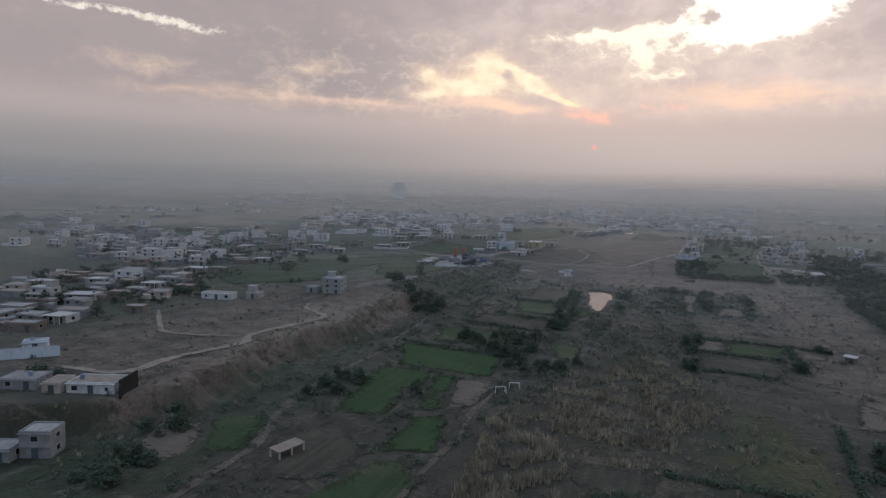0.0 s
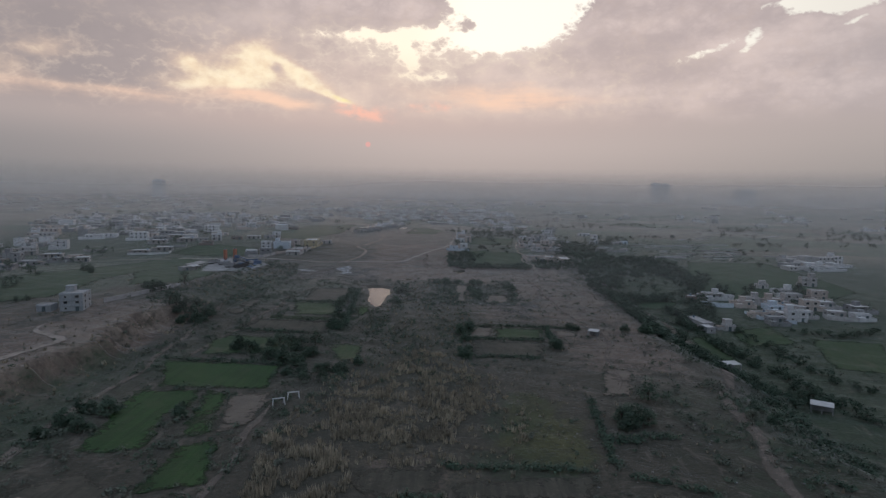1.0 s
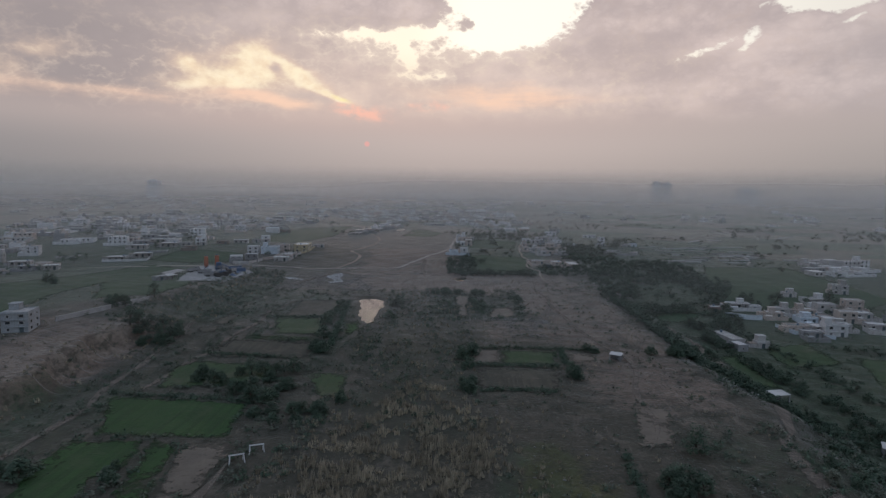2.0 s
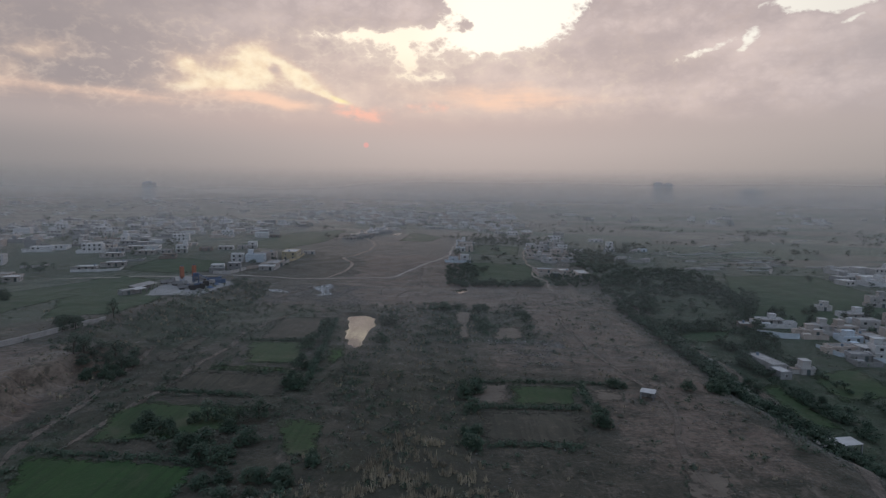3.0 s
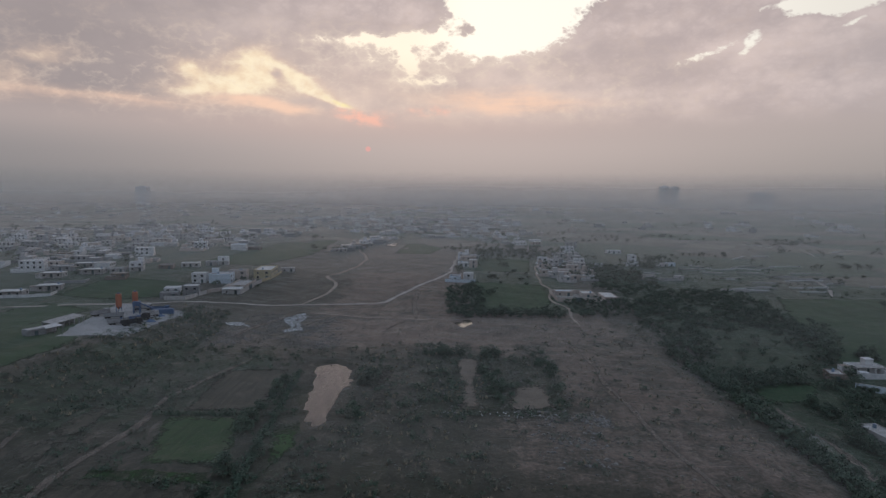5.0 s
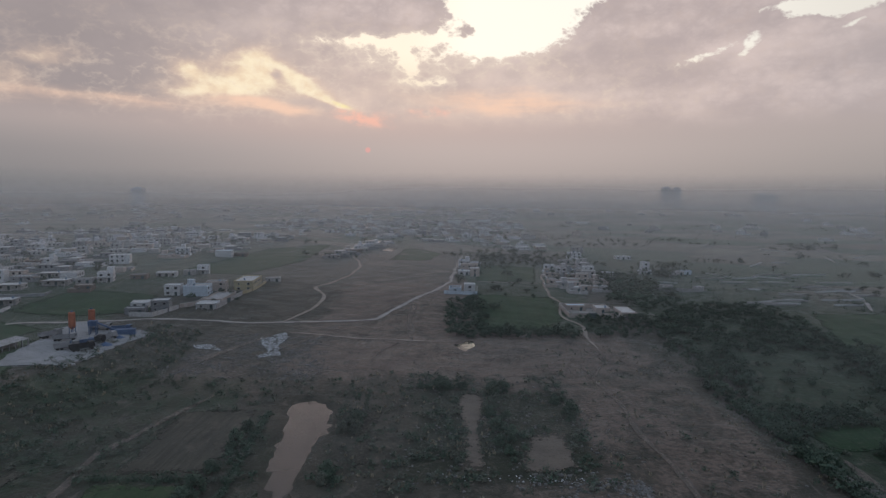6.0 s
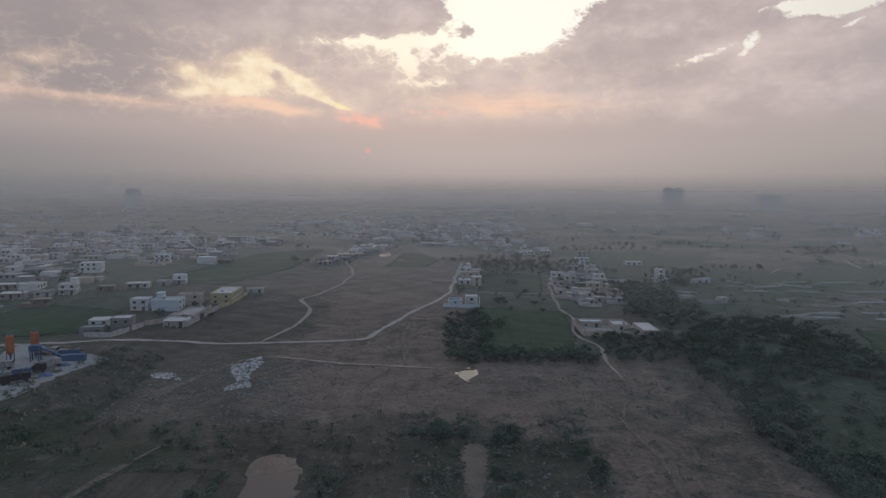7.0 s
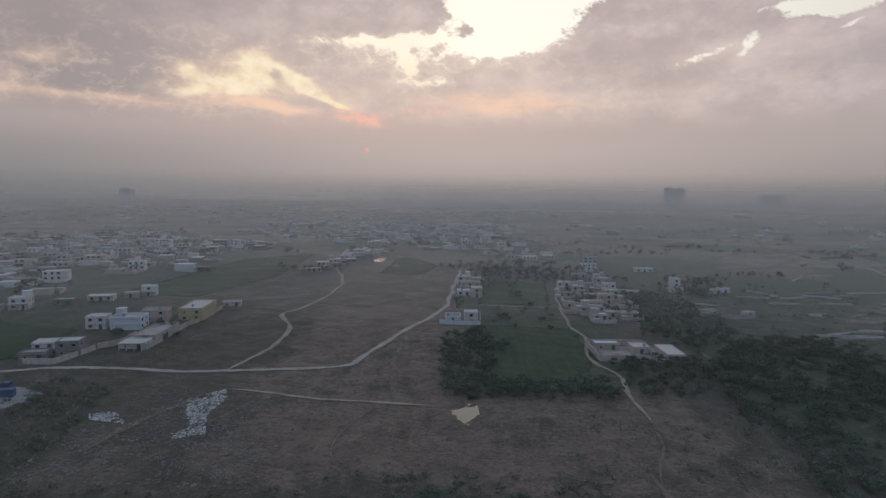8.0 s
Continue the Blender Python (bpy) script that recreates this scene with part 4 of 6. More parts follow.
def shell(w, d, h, parapet=0.7, base=0.0):
    """Outer walls of a flat-roofed block with a parapet round the roof."""
    g = Geo()
    g.box(-w / 2, w / 2, -d / 2, d / 2, base - 1.2, h)
    if parapet:
        g.box(-w / 2, w / 2, -d / 2, -d / 2 + 0.24, h, h + parapet)
        g.box(-w / 2, w / 2, d / 2 - 0.24, d / 2, h, h + parapet)
        g.box(-w / 2, -w / 2 + 0.24, -d / 2 + 0.24, d / 2 - 0.24, h, h + parapet)
        g.box(w / 2 - 0.24, w / 2, -d / 2 + 0.24, d / 2 - 0.24, h, h + parapet)
    return g


def put_windows(ob, w, d, storeys, sides, rng, tall=2.55, door=True):
    for side in sides:
        span, out, turn = {"S": (w, d / 2, 0), "E": (d, w / 2, 90), "W": (d, w / 2, -90), "N": (w, d / 2, 180)}[side]
        n = max(1, int(span / 3.4))
        for s in range(storeys):
            for k in range(n):
                u = -span / 2 + span * (k + 0.5) / n
                m = Matrix.Rotation(radians(turn), 4, "Z") @ Matrix.Translation((u, -out, s * tall))
                if door and side == "S" and s == 0 and k == n // 2:
                    p = part("door", DOOR_MESH, None, ob)
                    p.matrix_local = m
                    continue
                kind = WIN["wide" if rng.random() < 0.7 else "small"]
                p = part("window", kind[0], None, ob)
                p.matrix_local = m @ Matrix.Translation((0, 0, 0.75))
                part("pane", kind[1], None, p)


def house(x, y, turn, w, d, storeys, wall, label, roof=ROOF, stair=False, tank=False, sides="SE", parapet=0.7, group="", seed=0, porch=False, yard=False, z=None, category="house"):
    """A flat-roofed house: walls with parapet, roof, windows and doors, perhaps a stair room, a porch and a tank."""
    rng = random.Random(int(x * 13 + y * 7) + seed)
    w, d, parapet = w * 0.84, d * 0.84, parapet * 0.55
    base = min(height(x + a * w / 2, y + b * d / 2) for a in (-1, 1) for b in (-1, 1)) if z is None else z
    ob = thing("house", label, category, pose(x, y, base, 0, 0, turn), group)
    h = storeys * STOREY
    part("wall", shell(w, d, h, parapet), wall, ob)
    part("roof", Geo().box(-w / 2 + 0.26, w / 2 - 0.26, -d / 2 + 0.26, d / 2 - 0.26, h, h + 0.08), roof, ob)
    ledge = Geo()
    for s in range(1, storeys + 1):
        ledge.box(-w / 2 - 0.3, w / 2 + 0.3, -d / 2 - 0.35, -d / 2 - 0.005, s * STOREY - 0.28, s * STOREY - 0.1)
    part("ledge", ledge, wall, ob)
    put_windows(ob, w, d, storeys, sides, rng)
    if stair:
        sx, sy = rng.choice((-1, 1)) * (w / 2 - 1.9), d / 2 - 2.2
        part("stair_room", Geo().box(sx - 1.5, sx + 1.5, sy - 1.7, sy + 1.7, h + 0.085, h + 2.5).box(sx - 1.75, sx + 1.75, sy - 1.95, sy + 1.95, h + 2.5, h + 2.65), wall, ob)
    if tank:
        p = part("water_tank", TANK_MESH, None, ob)
        p.matrix_local = Matrix.Translation((rng.uniform(-w / 3, w / 3), rng.uniform(-d / 4, d / 8), h + 0.08))
    if yard:
        a, b, c = -w / 2 - rng.uniform(0, 2.5), w / 2 + rng.uniform(0, 2.5), -d / 2 - rng.uniform(4, 7)
        g = Geo().box(a, b, c, c + 0.2, -1.0, 1.6).box(a, a + 0.2, c + 0.2, -d / 2 + 0.5, -1.0, 1.6).box(b - 0.2, b, c + 0.2, -d / 2 + 0.5, -1.0, 1.6)
        part("yard_wall", g, wall, ob)
        g = Geo().box(a + 0.2, a + 3.2, c + 0.2, c + 2.8, -1.0, 1.9)
        part("yard_room", g, wall, ob)
    if group and storeys == 1 and not stair and rng.random() < 0.4:
        u, v, n = rng.uniform(-w / 5, w / 5), rng.uniform(0, d / 5), rng.uniform(1.3, 2.2)
        part("roof_room", Geo().box(u - n, u + n, v - 1.4, v + 1.4, h + 0.085, h + 2.2).box(u - n - 0.2, u + n + 0.2, v - 1.7, v + 1.6, h + 2.2, h + 2.32), wall, ob)
    if group and rng.random() < 0.6:
        e, n, top = rng.choice((-1, 1)), rng.uniform(1.8, 3.4), rng.uniform(1.9, 2.4)
        a, b = sorted((e * w / 2 + e * 0.005, e * (w / 2 + n)))
        c = rng.uniform(-d / 2 - 1.5, -d / 6)
        part("side_room", Geo().box(a, b, c, c + rng.uniform(3, 4.5), -0.8, top), wall, ob)
        part("side_roof", Geo().box(a + 0.01, b + 0.15 * (e > 0), c - 0.25, c + 2.9, top + 0.002, top + 0.1), ROOF_BROWN, ob)
    if porch:
        g = Geo().box(-w / 2 + 0.4, w / 2 - 0.4, -d / 2 - 2.3, -d / 2 - 0.01, 2.75, 2.95)
        part("porch_roof", g, roof, ob)
        for k in range(4):
            px = -w / 2 + 0.7 + (w - 1.4) * k / 3
            part("post", Geo().box(px - 0.13, px + 0.13, -d / 2 - 2.1, -d / 2 - 1.84, -0.4, 2.75), wall, ob)
    return ob


def boundary_wall(points, h, mat, label, thick=0.25, gate=None):
    """A free-standing wall along points, with a coping."""
    x0, y0 = points[0]
    ob = thing("boundary_wall", label, "wall", pose(x0, y0, height(x0, y0)))
    z0 = height(x0, y0)
    g, cope = Geo(), Geo()
    for (ax, ay), (bx, by) in zip(points, points[1:]):
        n = max(1, int(math.hypot(bx - ax, by - ay) / 6))
        for k in range(n):
            p = [(ax + (bx - ax) * s / n - x0, ay + (by - ay) * s / n - y0) for s in (k, k + 1)]
            zs = [min(height(q[0] + x0, q[1] + y0) for q in p) - z0] * 2
            g.beam((*p[0], zs[0] + h / 2 - 0.4), (*p[1], zs[1] + h / 2 - 0.4), thick, h + 0.8)
            cope.beam((*p[0], zs[0] + h + 0.045), (*p[1], zs[1] + h + 0.045), thick + 0.12, 0.09)
    part("wall", g, mat, ob)
    part("coping", cope, PLASTER, ob)
    if gate:
        p = part("gate", GATE_MESH, None, ob)
        gx, gy, turn = gate
        p.matrix_local = pose(gx - x0, gy - y0, height(gx, gy) - z0, 0, 0, turn) @ Matrix.Translation((0, -0.16, 0))
    return ob


def open_shed(x, y, turn, w, d, h, roof, label, slope=0.35, post_mat=CEMENT, back=False, category="shed"):
    """A sheet roof on posts, perhaps with a back wall."""
    ob = thing("shed", label, category, pose(x, y, height(x, y), 0, 0, turn))
    g = Geo().add([(-w / 2, -d / 2, h), (w / 2, -d / 2, h), (w / 2, d / 2, h + slope), (-w / 2, d / 2, h + slope), (-w / 2, -d / 2, h + 0.1), (w / 2, -d / 2, h + 0.1), (w / 2, d / 2, h + slope + 0.1), (-w / 2, d / 2, h + slope + 0.1)],
                  [(3, 2, 1, 0), (4, 5, 6, 7), (0, 1, 5, 4), (1, 2, 6, 5), (2, 3, 7, 6), (3, 0, 4, 7)])
    part("roof", g, roof, ob)
    n = max(2, int(w / 2.6) + 1)
    for k in range(n):
        px = -w / 2 + 0.3 + (w - 0.6) * k / (n - 1)
        for py, top in ((-d / 2 + 0.25, h), (d / 2 - 0.25, h + slope * 0.9)):
            part("post", Geo().box(px - 0.15, px + 0.15, py - 0.15, py + 0.15, -0.5, top + 0.02), post_mat, ob)
    if back:
        part("back_wall", Geo().box(-w / 2 + 0.5, w / 2 - 0.5, d / 2 - 0.75, d / 2 - 0.5, -0.5, h + slope * 0.75), post_mat, ob)
    return ob


# raised ground beyond the bank
house(-122, 36, 21, 13, 7.5, 1, WHITE, "low white bungalow with a brown roof on the bank", ROOF_BROWN, tank=True, sides="S", parapet=0.4)
black = thing("side_wall", "black painted end wall beside the white bungalow", "wall", pose(-115.1, 38.4, height(-115, 38), 0, 0, 21))
part("wall", Geo().box(-0.15, 0.15, -4.2, 3.6, -0.8, 3.7), BLACK_PAINT, black)
part("coping", Geo().box(-0.2, 0.2, -4.25, 3.65, 3.7, 3.78), BLACK_PAINT, black)
house(-129.5, 32, 21, 5, 7, 1, PEACH, "low peach room beside the white bungalow", ROOF_BROWN, sides="S", parapet=0.3)
house(-139, 31, 21, 10, 7.5, 1, CEMENT, "low grey house with a pale flat roof", ROOF, sides="SE", parapet=0.2, tank=True)
house(-118, 11, 24, 9, 6, 1, CEMENT, "low grey block room with a bare roof", ROOF, sides="SE", parapet=0.4)
house(-112.5, 16, 24, 7.0, 6.0, 2, CEMENT, "rough grey block house with a bare grey roof", ROOF, sides="SE", parapet=0.6)
house(-148, 14, 20, 10, 8, 1, CEMENT, "low grey block house with a flat roof", ROOF, sides="SE")
boundary_wall([(-186, 28), (-171, 33), (-155, 51)], 3.0, PALE_BLUE, "pale blue-grey compound wall on open ground")
house(-166, 52, 45, 7, 4, 1, PALE_BLUE, "small pale blue room behind the compound wall", ROOF_PALE, sides="S", tank=True)
tower_house = house(-143, 172, 14, 9.5, 11, 3, GREY_BLOCK, "unplastered grey three-storey house with open balconies", ROOF, stair=True, sides="SE")
tower_house.matrix_world = tower_house.matrix_world @ Matrix.Diagonal((1, 1, 0.86, 1))
house(-151.5, 168, 8, 6, 6, 1, GREY_BLOCK, "low grey annex of the three-storey house", ROOF, sides="S", parapet=0.3)
boundary_wall([(-138, 182), (-130, 205), (-126, 224)], 1.8, PLASTER, "low pale boundary wall beside a track")
house(-184, 102, 20, 8, 5, 1, BRICK, "small brick house with a flat grey roof", ROOF, sides="S", parapet=0.2)
house(-178, 138, 12, 16, 6, 1, WHITE, "long low white house with a flat roof", ROOF, sides="S", parapet=0.3)
house(-166, 146, 12, 7, 6, 1, PLASTER, "low plastered house with a flat roof", ROOF, sides="S", parapet=0.3, stair=True)

# roadside houses
house(-132, 374, 14, 9, 9, 2, CEMENT, "grey two-storey roadside house with bare walls", ROOF_PALE, sides="SE", stair=False)
house(-140, 367, 14, 10, 7, 1, CEMENT, "low grey wing of the roadside house", ROOF, sides="S", parapet=0.9)
house(-144, 379, 14, 9, 8, 1, WHITE, "low white house behind the grey house", ROOF_PALE, sides="S", parapet=0.5)
boundary_wall([(-140, 360.5), (-130, 361), (-126.5, 379)], 1.9, PLASTER, "pale compound wall beside the earth road")
house(-130, 409, 6, 14, 11, 2, PALE_BLUE, "pale blue two-storey house with plain walls", ROOF, stair=True, sides="E", tank=True)
house(-141.5, 407, 8, 9, 8, 2, WHITE, "white two-storey house beside the blue house", ROOF_PALE, sides="S")
house(-125, 422, 8, 12, 8, 2, PEACH, "peach two-storey house with a parapet", ROOF, sides="SE", tank=True)
house(-115.5, 386, 6, 11, 8, 1, WHITE, "low white house with a dark colonnade front", ROOF_PALE, sides="S", porch=True)
house(-116, 402.5, 4, 11, 28, 1, PEACH, "low peach house with a walled roof", ROOF, sides="E", parapet=1.2)
boundary_wall([(-126.5, 380), (-121.5, 386), (-121.5, 398)], 1.9, PEACH, "peach yard wall between roadside houses")
boundary_wall([(-110, 417), (-108, 424), (-107.5, 450)], 1.8, OCHRE, "ochre wall below the yellow house")
boundary_wall([(-110.4, 383), (-109.8, 399), (-109.6, 416)], 2.2, PLASTER, "long pale boundary wall along the slope", gate=(-109.9, 397, 88))
house(-113.5, 437, 6, 12, 27, 2, OCHRE, "wide ochre-yellow two-storey house", ROOF_PALE, sides="SE", parapet=1.0, tank=True)
house(-106, 459, 14, 10, 6, 1, PLASTER, "low plastered shed at the end of the row", ROOF, sides="S", parapet=0.2)
house(-188, 428, 18, 9, 9, 2, WHITE, "white two-storey house with balconies", ROOF_PALE, sides="SE", stair=True, porch=True)
house(-196, 421, 18, 9, 6, 1, PLASTER, "low plastered wing beside the white house", ROOF, sides="S")
house(-176, 440, 14, 10, 8, 1, BRICK, "low brick house with a flat roof", ROOF, sides="S")
house(-166, 452, 14, 13, 7, 1, WHITE, "long low white house with a dark doorway", ROOF_PALE, sides="S", porch=True)
house(-152, 470, 14, 8, 7, 2, WHITE, "white two-storey house with an open porch", ROOF_PALE, sides="S", porch=True)
house(-157, 462, 14, 8, 6, 1, PLASTER, "long low plastered wall house", ROOF_PALE, sides="S")
house(-172, 557, 6, 14, 9, 2, WHITE, "broad plain white building like a hall", PALE_BLUE, sides="E", parapet=0.3)
house(-163, 566, 6, 12, 9, 1, BRICK, "low brick wing of the white hall", ROOF, sides="S")

# the farm below the village and the walled houses
house(61, 398.5, 0, 11, 6, 1, PEACH, "low peach farm room with a blue front", PALE_BLUE, sides="S")
house(73, 396, 0, 8, 10, 1, PEACH, "low peach farm room with a raised terrace", ROOF_PALE, sides="S", tank=True)
house(83, 391, 0, 8, 18, 1, PEACH, "long pale peach farm building", ROOF_PALE, sides="SE", parapet=0.4)
boundary_wall([(77, 382.5), (55, 382), (54, 403), (77, 404)], 2.3, PEACH, "pale peach farm compound wall with a gate", gate=(66, 382.2, 0))
boundary_wall([(78, 383), (87, 383)], 1.0, CEMENT, "low grey wall before the farm")
house(2, 437, 0, 8, 9, 1, PALE_BLUE, "pale blue low house with a flat roof", ROOF, sides="S", tank=True)
house(10, 434, 0, 7, 7, 2, WHITE, "white two-storey house with a roof terrace", ROOF_PALE, sides="S")
boundary_wall([(-4, 430), (14, 429.5), (14.5, 446)], 2.0, PALE_BLUE, "pale blue compound wall beside the lane")
house(8, 505, 0, 9, 9, 1, WHITE, "low white village house with a green courtyard", ROOF_PALE, sides="S", tank=True)
house(15, 499, 0, 7, 10, 2, PEACH, "peach two-storey village house with a pale roof", ROOF_PALE, sides="SE")
house(12, 522, 0, 14, 9, 2, PEACH, "broad peach village house with an ochre terrace", ROOF_BROWN, sides="S")
house(9, 546, 0, 10, 9, 2, WHITE, "white village house with a stair room", ROOF_PALE, stair=True, sides="S", tank=True)
house(18, 556, 0, 9, 8, 1, WHITE, "low white village house behind the others", ROOF, sides="S")

VILLAGE = [(66, 512, 9, 8, 1, PEACH), (63, 477, 9, 8, 1, PEACH), (74, 469, 9, 8, 1, PEACH), (70, 448, 9, 7, 1, PLASTER), (78, 456, 8, 7, 1, PEACH),
           (87, 457, 9, 7, 1, PLASTER), (66, 466, 8, 7, 1, PLASTER), (76, 484, 10, 8, 1, PEACH), (84, 494, 9, 8, 2, PEACH), (93, 487, 8, 8, 1, PEACH), (79, 507, 8, 9, 1, BRICK),
           (92, 511, 10, 9, 2, PLASTER), (75, 522, 9, 8, 2, PLASTER), (107, 526, 13, 5, 1, WHITE), (69, 535, 9, 7, 2, WHITE), (84, 533, 8, 8, 1, CEMENT), (97, 536, 9, 8, 2, WHITE),
           (80, 553, 9, 8, 1, PLASTER), (98, 560, 12, 8, 2, PLASTER), (92, 600, 12, 8, 1, PLASTER), (108, 645, 14, 8, 2, WHITE), (104, 590, 10, 8, 1, PLASTER), (122, 700, 14, 9, 2, PLASTER)]
for n, (x, y, w, d, s, mat) in enumerate(VILLAGE):
    kind = {WHITE: "white", PEACH: "peach", PLASTER: "weathered plaster", CEMENT: "bare grey", BRICK: "brown brick"}[mat]
    house(x, y, (n * 37) % 14 - 7, w, d, s, mat, f"{kind} village house of {('one storey', 'two storeys')[s - 1]} with a flat roof", (ROOF_PALE, ROOF, ROOF)[n % 3],
          stair=n % 3 == 0, tank=n % 5 == 0, yard=n % 3 != 1, sides="S" if n % 2 else "SW", group="houses of the middle village")
for n in range(5):
    x, y = (60, 68, 66, 78, 70)[n], (462, 458, 492, 490, 513)[n]
    boundary_wall([(x - 5, y + 4), (x - 5, y - 4), (x + 5, y - 4.5)], 1.9, (PEACH, PLASTER, WHITE)[n % 3], "low courtyard wall between village houses")

RIGHT_VILLAGE = [(132, 276, 6, 8, 1, BRICK), (128, 221, 6, 5, 1, PLASTER), (147, 284, 13, 6, 1, WHITE), (153, 279, 7, 5, 1, WHITE), (157, 268, 9, 6, 1, PEACH), (165, 276, 8, 7, 1, PLASTER),
                 (156, 247, 11, 7, 1, PEACH), (166, 246, 10, 7, 1, PLASTER), (157, 237, 9, 6, 1, CEMENT), (169, 240, 11, 7, 2, WHITE), (178, 250, 9, 8, 1, PLASTER), (168, 260, 10, 8, 1, PALE_BLUE), (177, 262, 9, 7, 1, PEACH),
                 (176, 275, 10, 7, 1, PEACH), (186, 276, 10, 8, 2, PLASTER), (188, 262, 9, 8, 2, PEACH), (194, 250, 10, 8, 1, PLASTER), (192, 296, 13, 8, 1, WHITE), (186, 308, 8, 5, 1, PLASTER), (200, 270, 10, 9, 1, PLASTER),
                 (205, 284, 10, 8, 2, PEACH), (219, 318, 10, 8, 2, PLASTER), (212, 262, 10, 8, 1, CEMENT), (204, 246, 9, 7, 1, WHITE)]
for n, (x, y, w, d, s, mat) in enumerate(RIGHT_VILLAGE):
    kind = {WHITE: "white", PEACH: "peach", PLASTER: "weathered plaster", CEMENT: "bare grey", BRICK: "brown brick", PALE_BLUE: "pale blue"}[mat]
    house(x, y, -12 + (n * 29) % 16, w, d, s, mat, f"{kind} house of {('one storey', 'two storeys')[s - 1]} in the low-lying village", (ROOF, ROOF_PALE, ROOF)[n % 3],
          stair=n % 4 == 1, tank=n % 6 == 0, yard=n % 3 != 0 and n != 1, sides="S" if n % 2 else "SW", group="houses of the low-lying village", porch=n % 5 == 2)
house(118, 229, 97, 19, 6.5, 1, PLASTER, "long low grey row of rooms with a pale roof", ROOF, sides="W", parapet=0.4, tank=True)
house(117, 217, 97, 8, 5, 1, CEMENT, "low grey room at the end of the row", ROOF_PALE, sides="W", parapet=0.3)
boundary_wall([(134, 268), (141, 263), (149, 262)], 2.4, PALE_BLUE, "white painted compound wall with a blue tint")
boundary_wall([(150, 252), (152, 240), (166, 233)], 1.8, PALE_BLUE, "pale blue low wall along a lane")

house(140, 545, 5, 6, 7, 3, WHITE, "white three-storey tower-like house among trees", ROOF_PALE, sides="S", parapet=0.9)
house(138, 538, 5, 11, 5, 1, WHITE, "low white house beside the tall house", ROOF_PALE, sides="S")
house(128, 466, 24, 9, 6, 1, PLASTER, "roofless plaster ruin with broken walls", ROOF_BROWN, sides="S", parapet=0.9)
boundary_wall([(124, 470), (124, 462), (136, 457), (147, 458), (149, 466)], 2.2, PLASTER, "weathered ruin walls round a yard")
house(147, 464, 10, 6, 5, 1, PLASTER, "small plaster room at the end of the ruin", ROOF, sides="S", parapet=0.3)
house(160, 536, 8, 10, 7, 1, PLASTER, "low plastered house among trees", ROOF, sides="S")
house(168, 540, 8, 7, 7, 1, PALE_BLUE, "low pale blue house among trees", ROOF, sides="S")
house(150, 640, 0, 16, 9, 1, WHITE, "long low white house in fields", ROOF_PALE, sides="S")

# foundation walls laid out in plots on the plain
PLOTS = [(176, 520, 18, -12), (183, 500, 15, -10), (226, 536, 22, 14), (236, 528, 16, 12), (165, 424, 16, -3), (172, 420, 16, -4), (184, 432, 18, -4), (183, 470, 14, 3), (196, 452, 16, -3),
         (222, 480, 22, 4), (236, 470, 26, 6), (250, 500, 24, 4), (262, 440, 18, -4), (210, 500, 20, -6), (238, 450, 15, 4)]
for x, y, n, k in PLOTS:
    boundary_wall([(x - n / 2, y), (x + n / 2, y + k * 0.3)], 0.9, PLASTER, "low pale plot wall standing in grass", 0.35)

# sheds in the fields
open_shed(53, 163, -28, 3.8, 3.2, 1.9, ROOF_PALE, "small field shed with a pale sheet roof", 0.2, CEMENT, True)
open_shed(94, 149, 12, 12, 4, 2.4, ROOF_PALE, "long low shed with a pale sheet roof", 0.3, CEMENT, True)
open_shed(110, 119, -30, 6, 4, 2.4, ROOF_PALE, "small shed with a whitish sheet roof", 0.3, CEMENT, True)
open_shed(-69.5, 35.5, 75, 6.6, 3.2, 1.7, ROOF_BROWN, "open field hut with a brown slab roof on pale posts", 0.1, PLASTER)


# ---- the concrete yard ----
drape("yard", [(-152, 322), (-140, 279), (-118, 283), (-119, 314), (-116, 335), (-135, 343), (-155, 348)], GRAVEL, "pale gravel yard of a concrete plant", "yard", lift=0.3)


def silo(x, y, label):
    ob = thing("silo", label, "silo", pose(x, y, height(x, y) + 0.28), "orange cement silos")
    g = Geo().tube([(0, 0, 2.4), (0, 0, 3.6), (0, 0, 8.6), (0, 0, 9.0)], [0.4, 1.2, 1.2, 0.9], 14)
    part("drum", g, ORANGE, ob)
    part("cap", Geo().tube([(0, 0, 9.0), (0, 0, 9.5)], [0.5, 0.45], 10), BLUE, ob)
    for a in range(4):
        c, s = math.cos(a * math.pi / 2 + 0.78) * 1.2, math.sin(a * math.pi / 2 + 0.78) * 1.2
        part("leg", Geo().tube([(c * 0.86, s * 0.86, -0.3), (c * 0.86, s * 0.86, 4.2)], [0.14, 0.14], 6), BLUE, ob)
    return ob


silo(-143, 326, "tall orange cement silo on blue legs")
silo(-139, 332, "tall orange cement silo on blue legs")
mixer = thing("mixing_plant", "blue steel batching tower with a conveyor", "machine", pose(-136.5, 328.5, height(-136, 328) + 0.28, 0, 0, 15))
for a in (-1.2, 1.2):
    for b in (-1.0, 1.0):
        part("leg", Geo().box(a - 0.15, a + 0.15, b - 0.15, b + 0.15, -0.3, 3.6), BLUE, mixer)
part("hopper", Geo().box(-1.5, 1.5, -1.3, 1.3, 3.6, 5.4), BLUE, mixer)
part("conveyor", Geo().beam((1.4, 0, 4.6), (9, -0.6, 1.0), 0.8, 0.4), BLUE, mixer)
part("aggregate_bin", Geo().box(8, 15, -2.0, 0.4, -0.3, 1.9), BLUE, mixer)
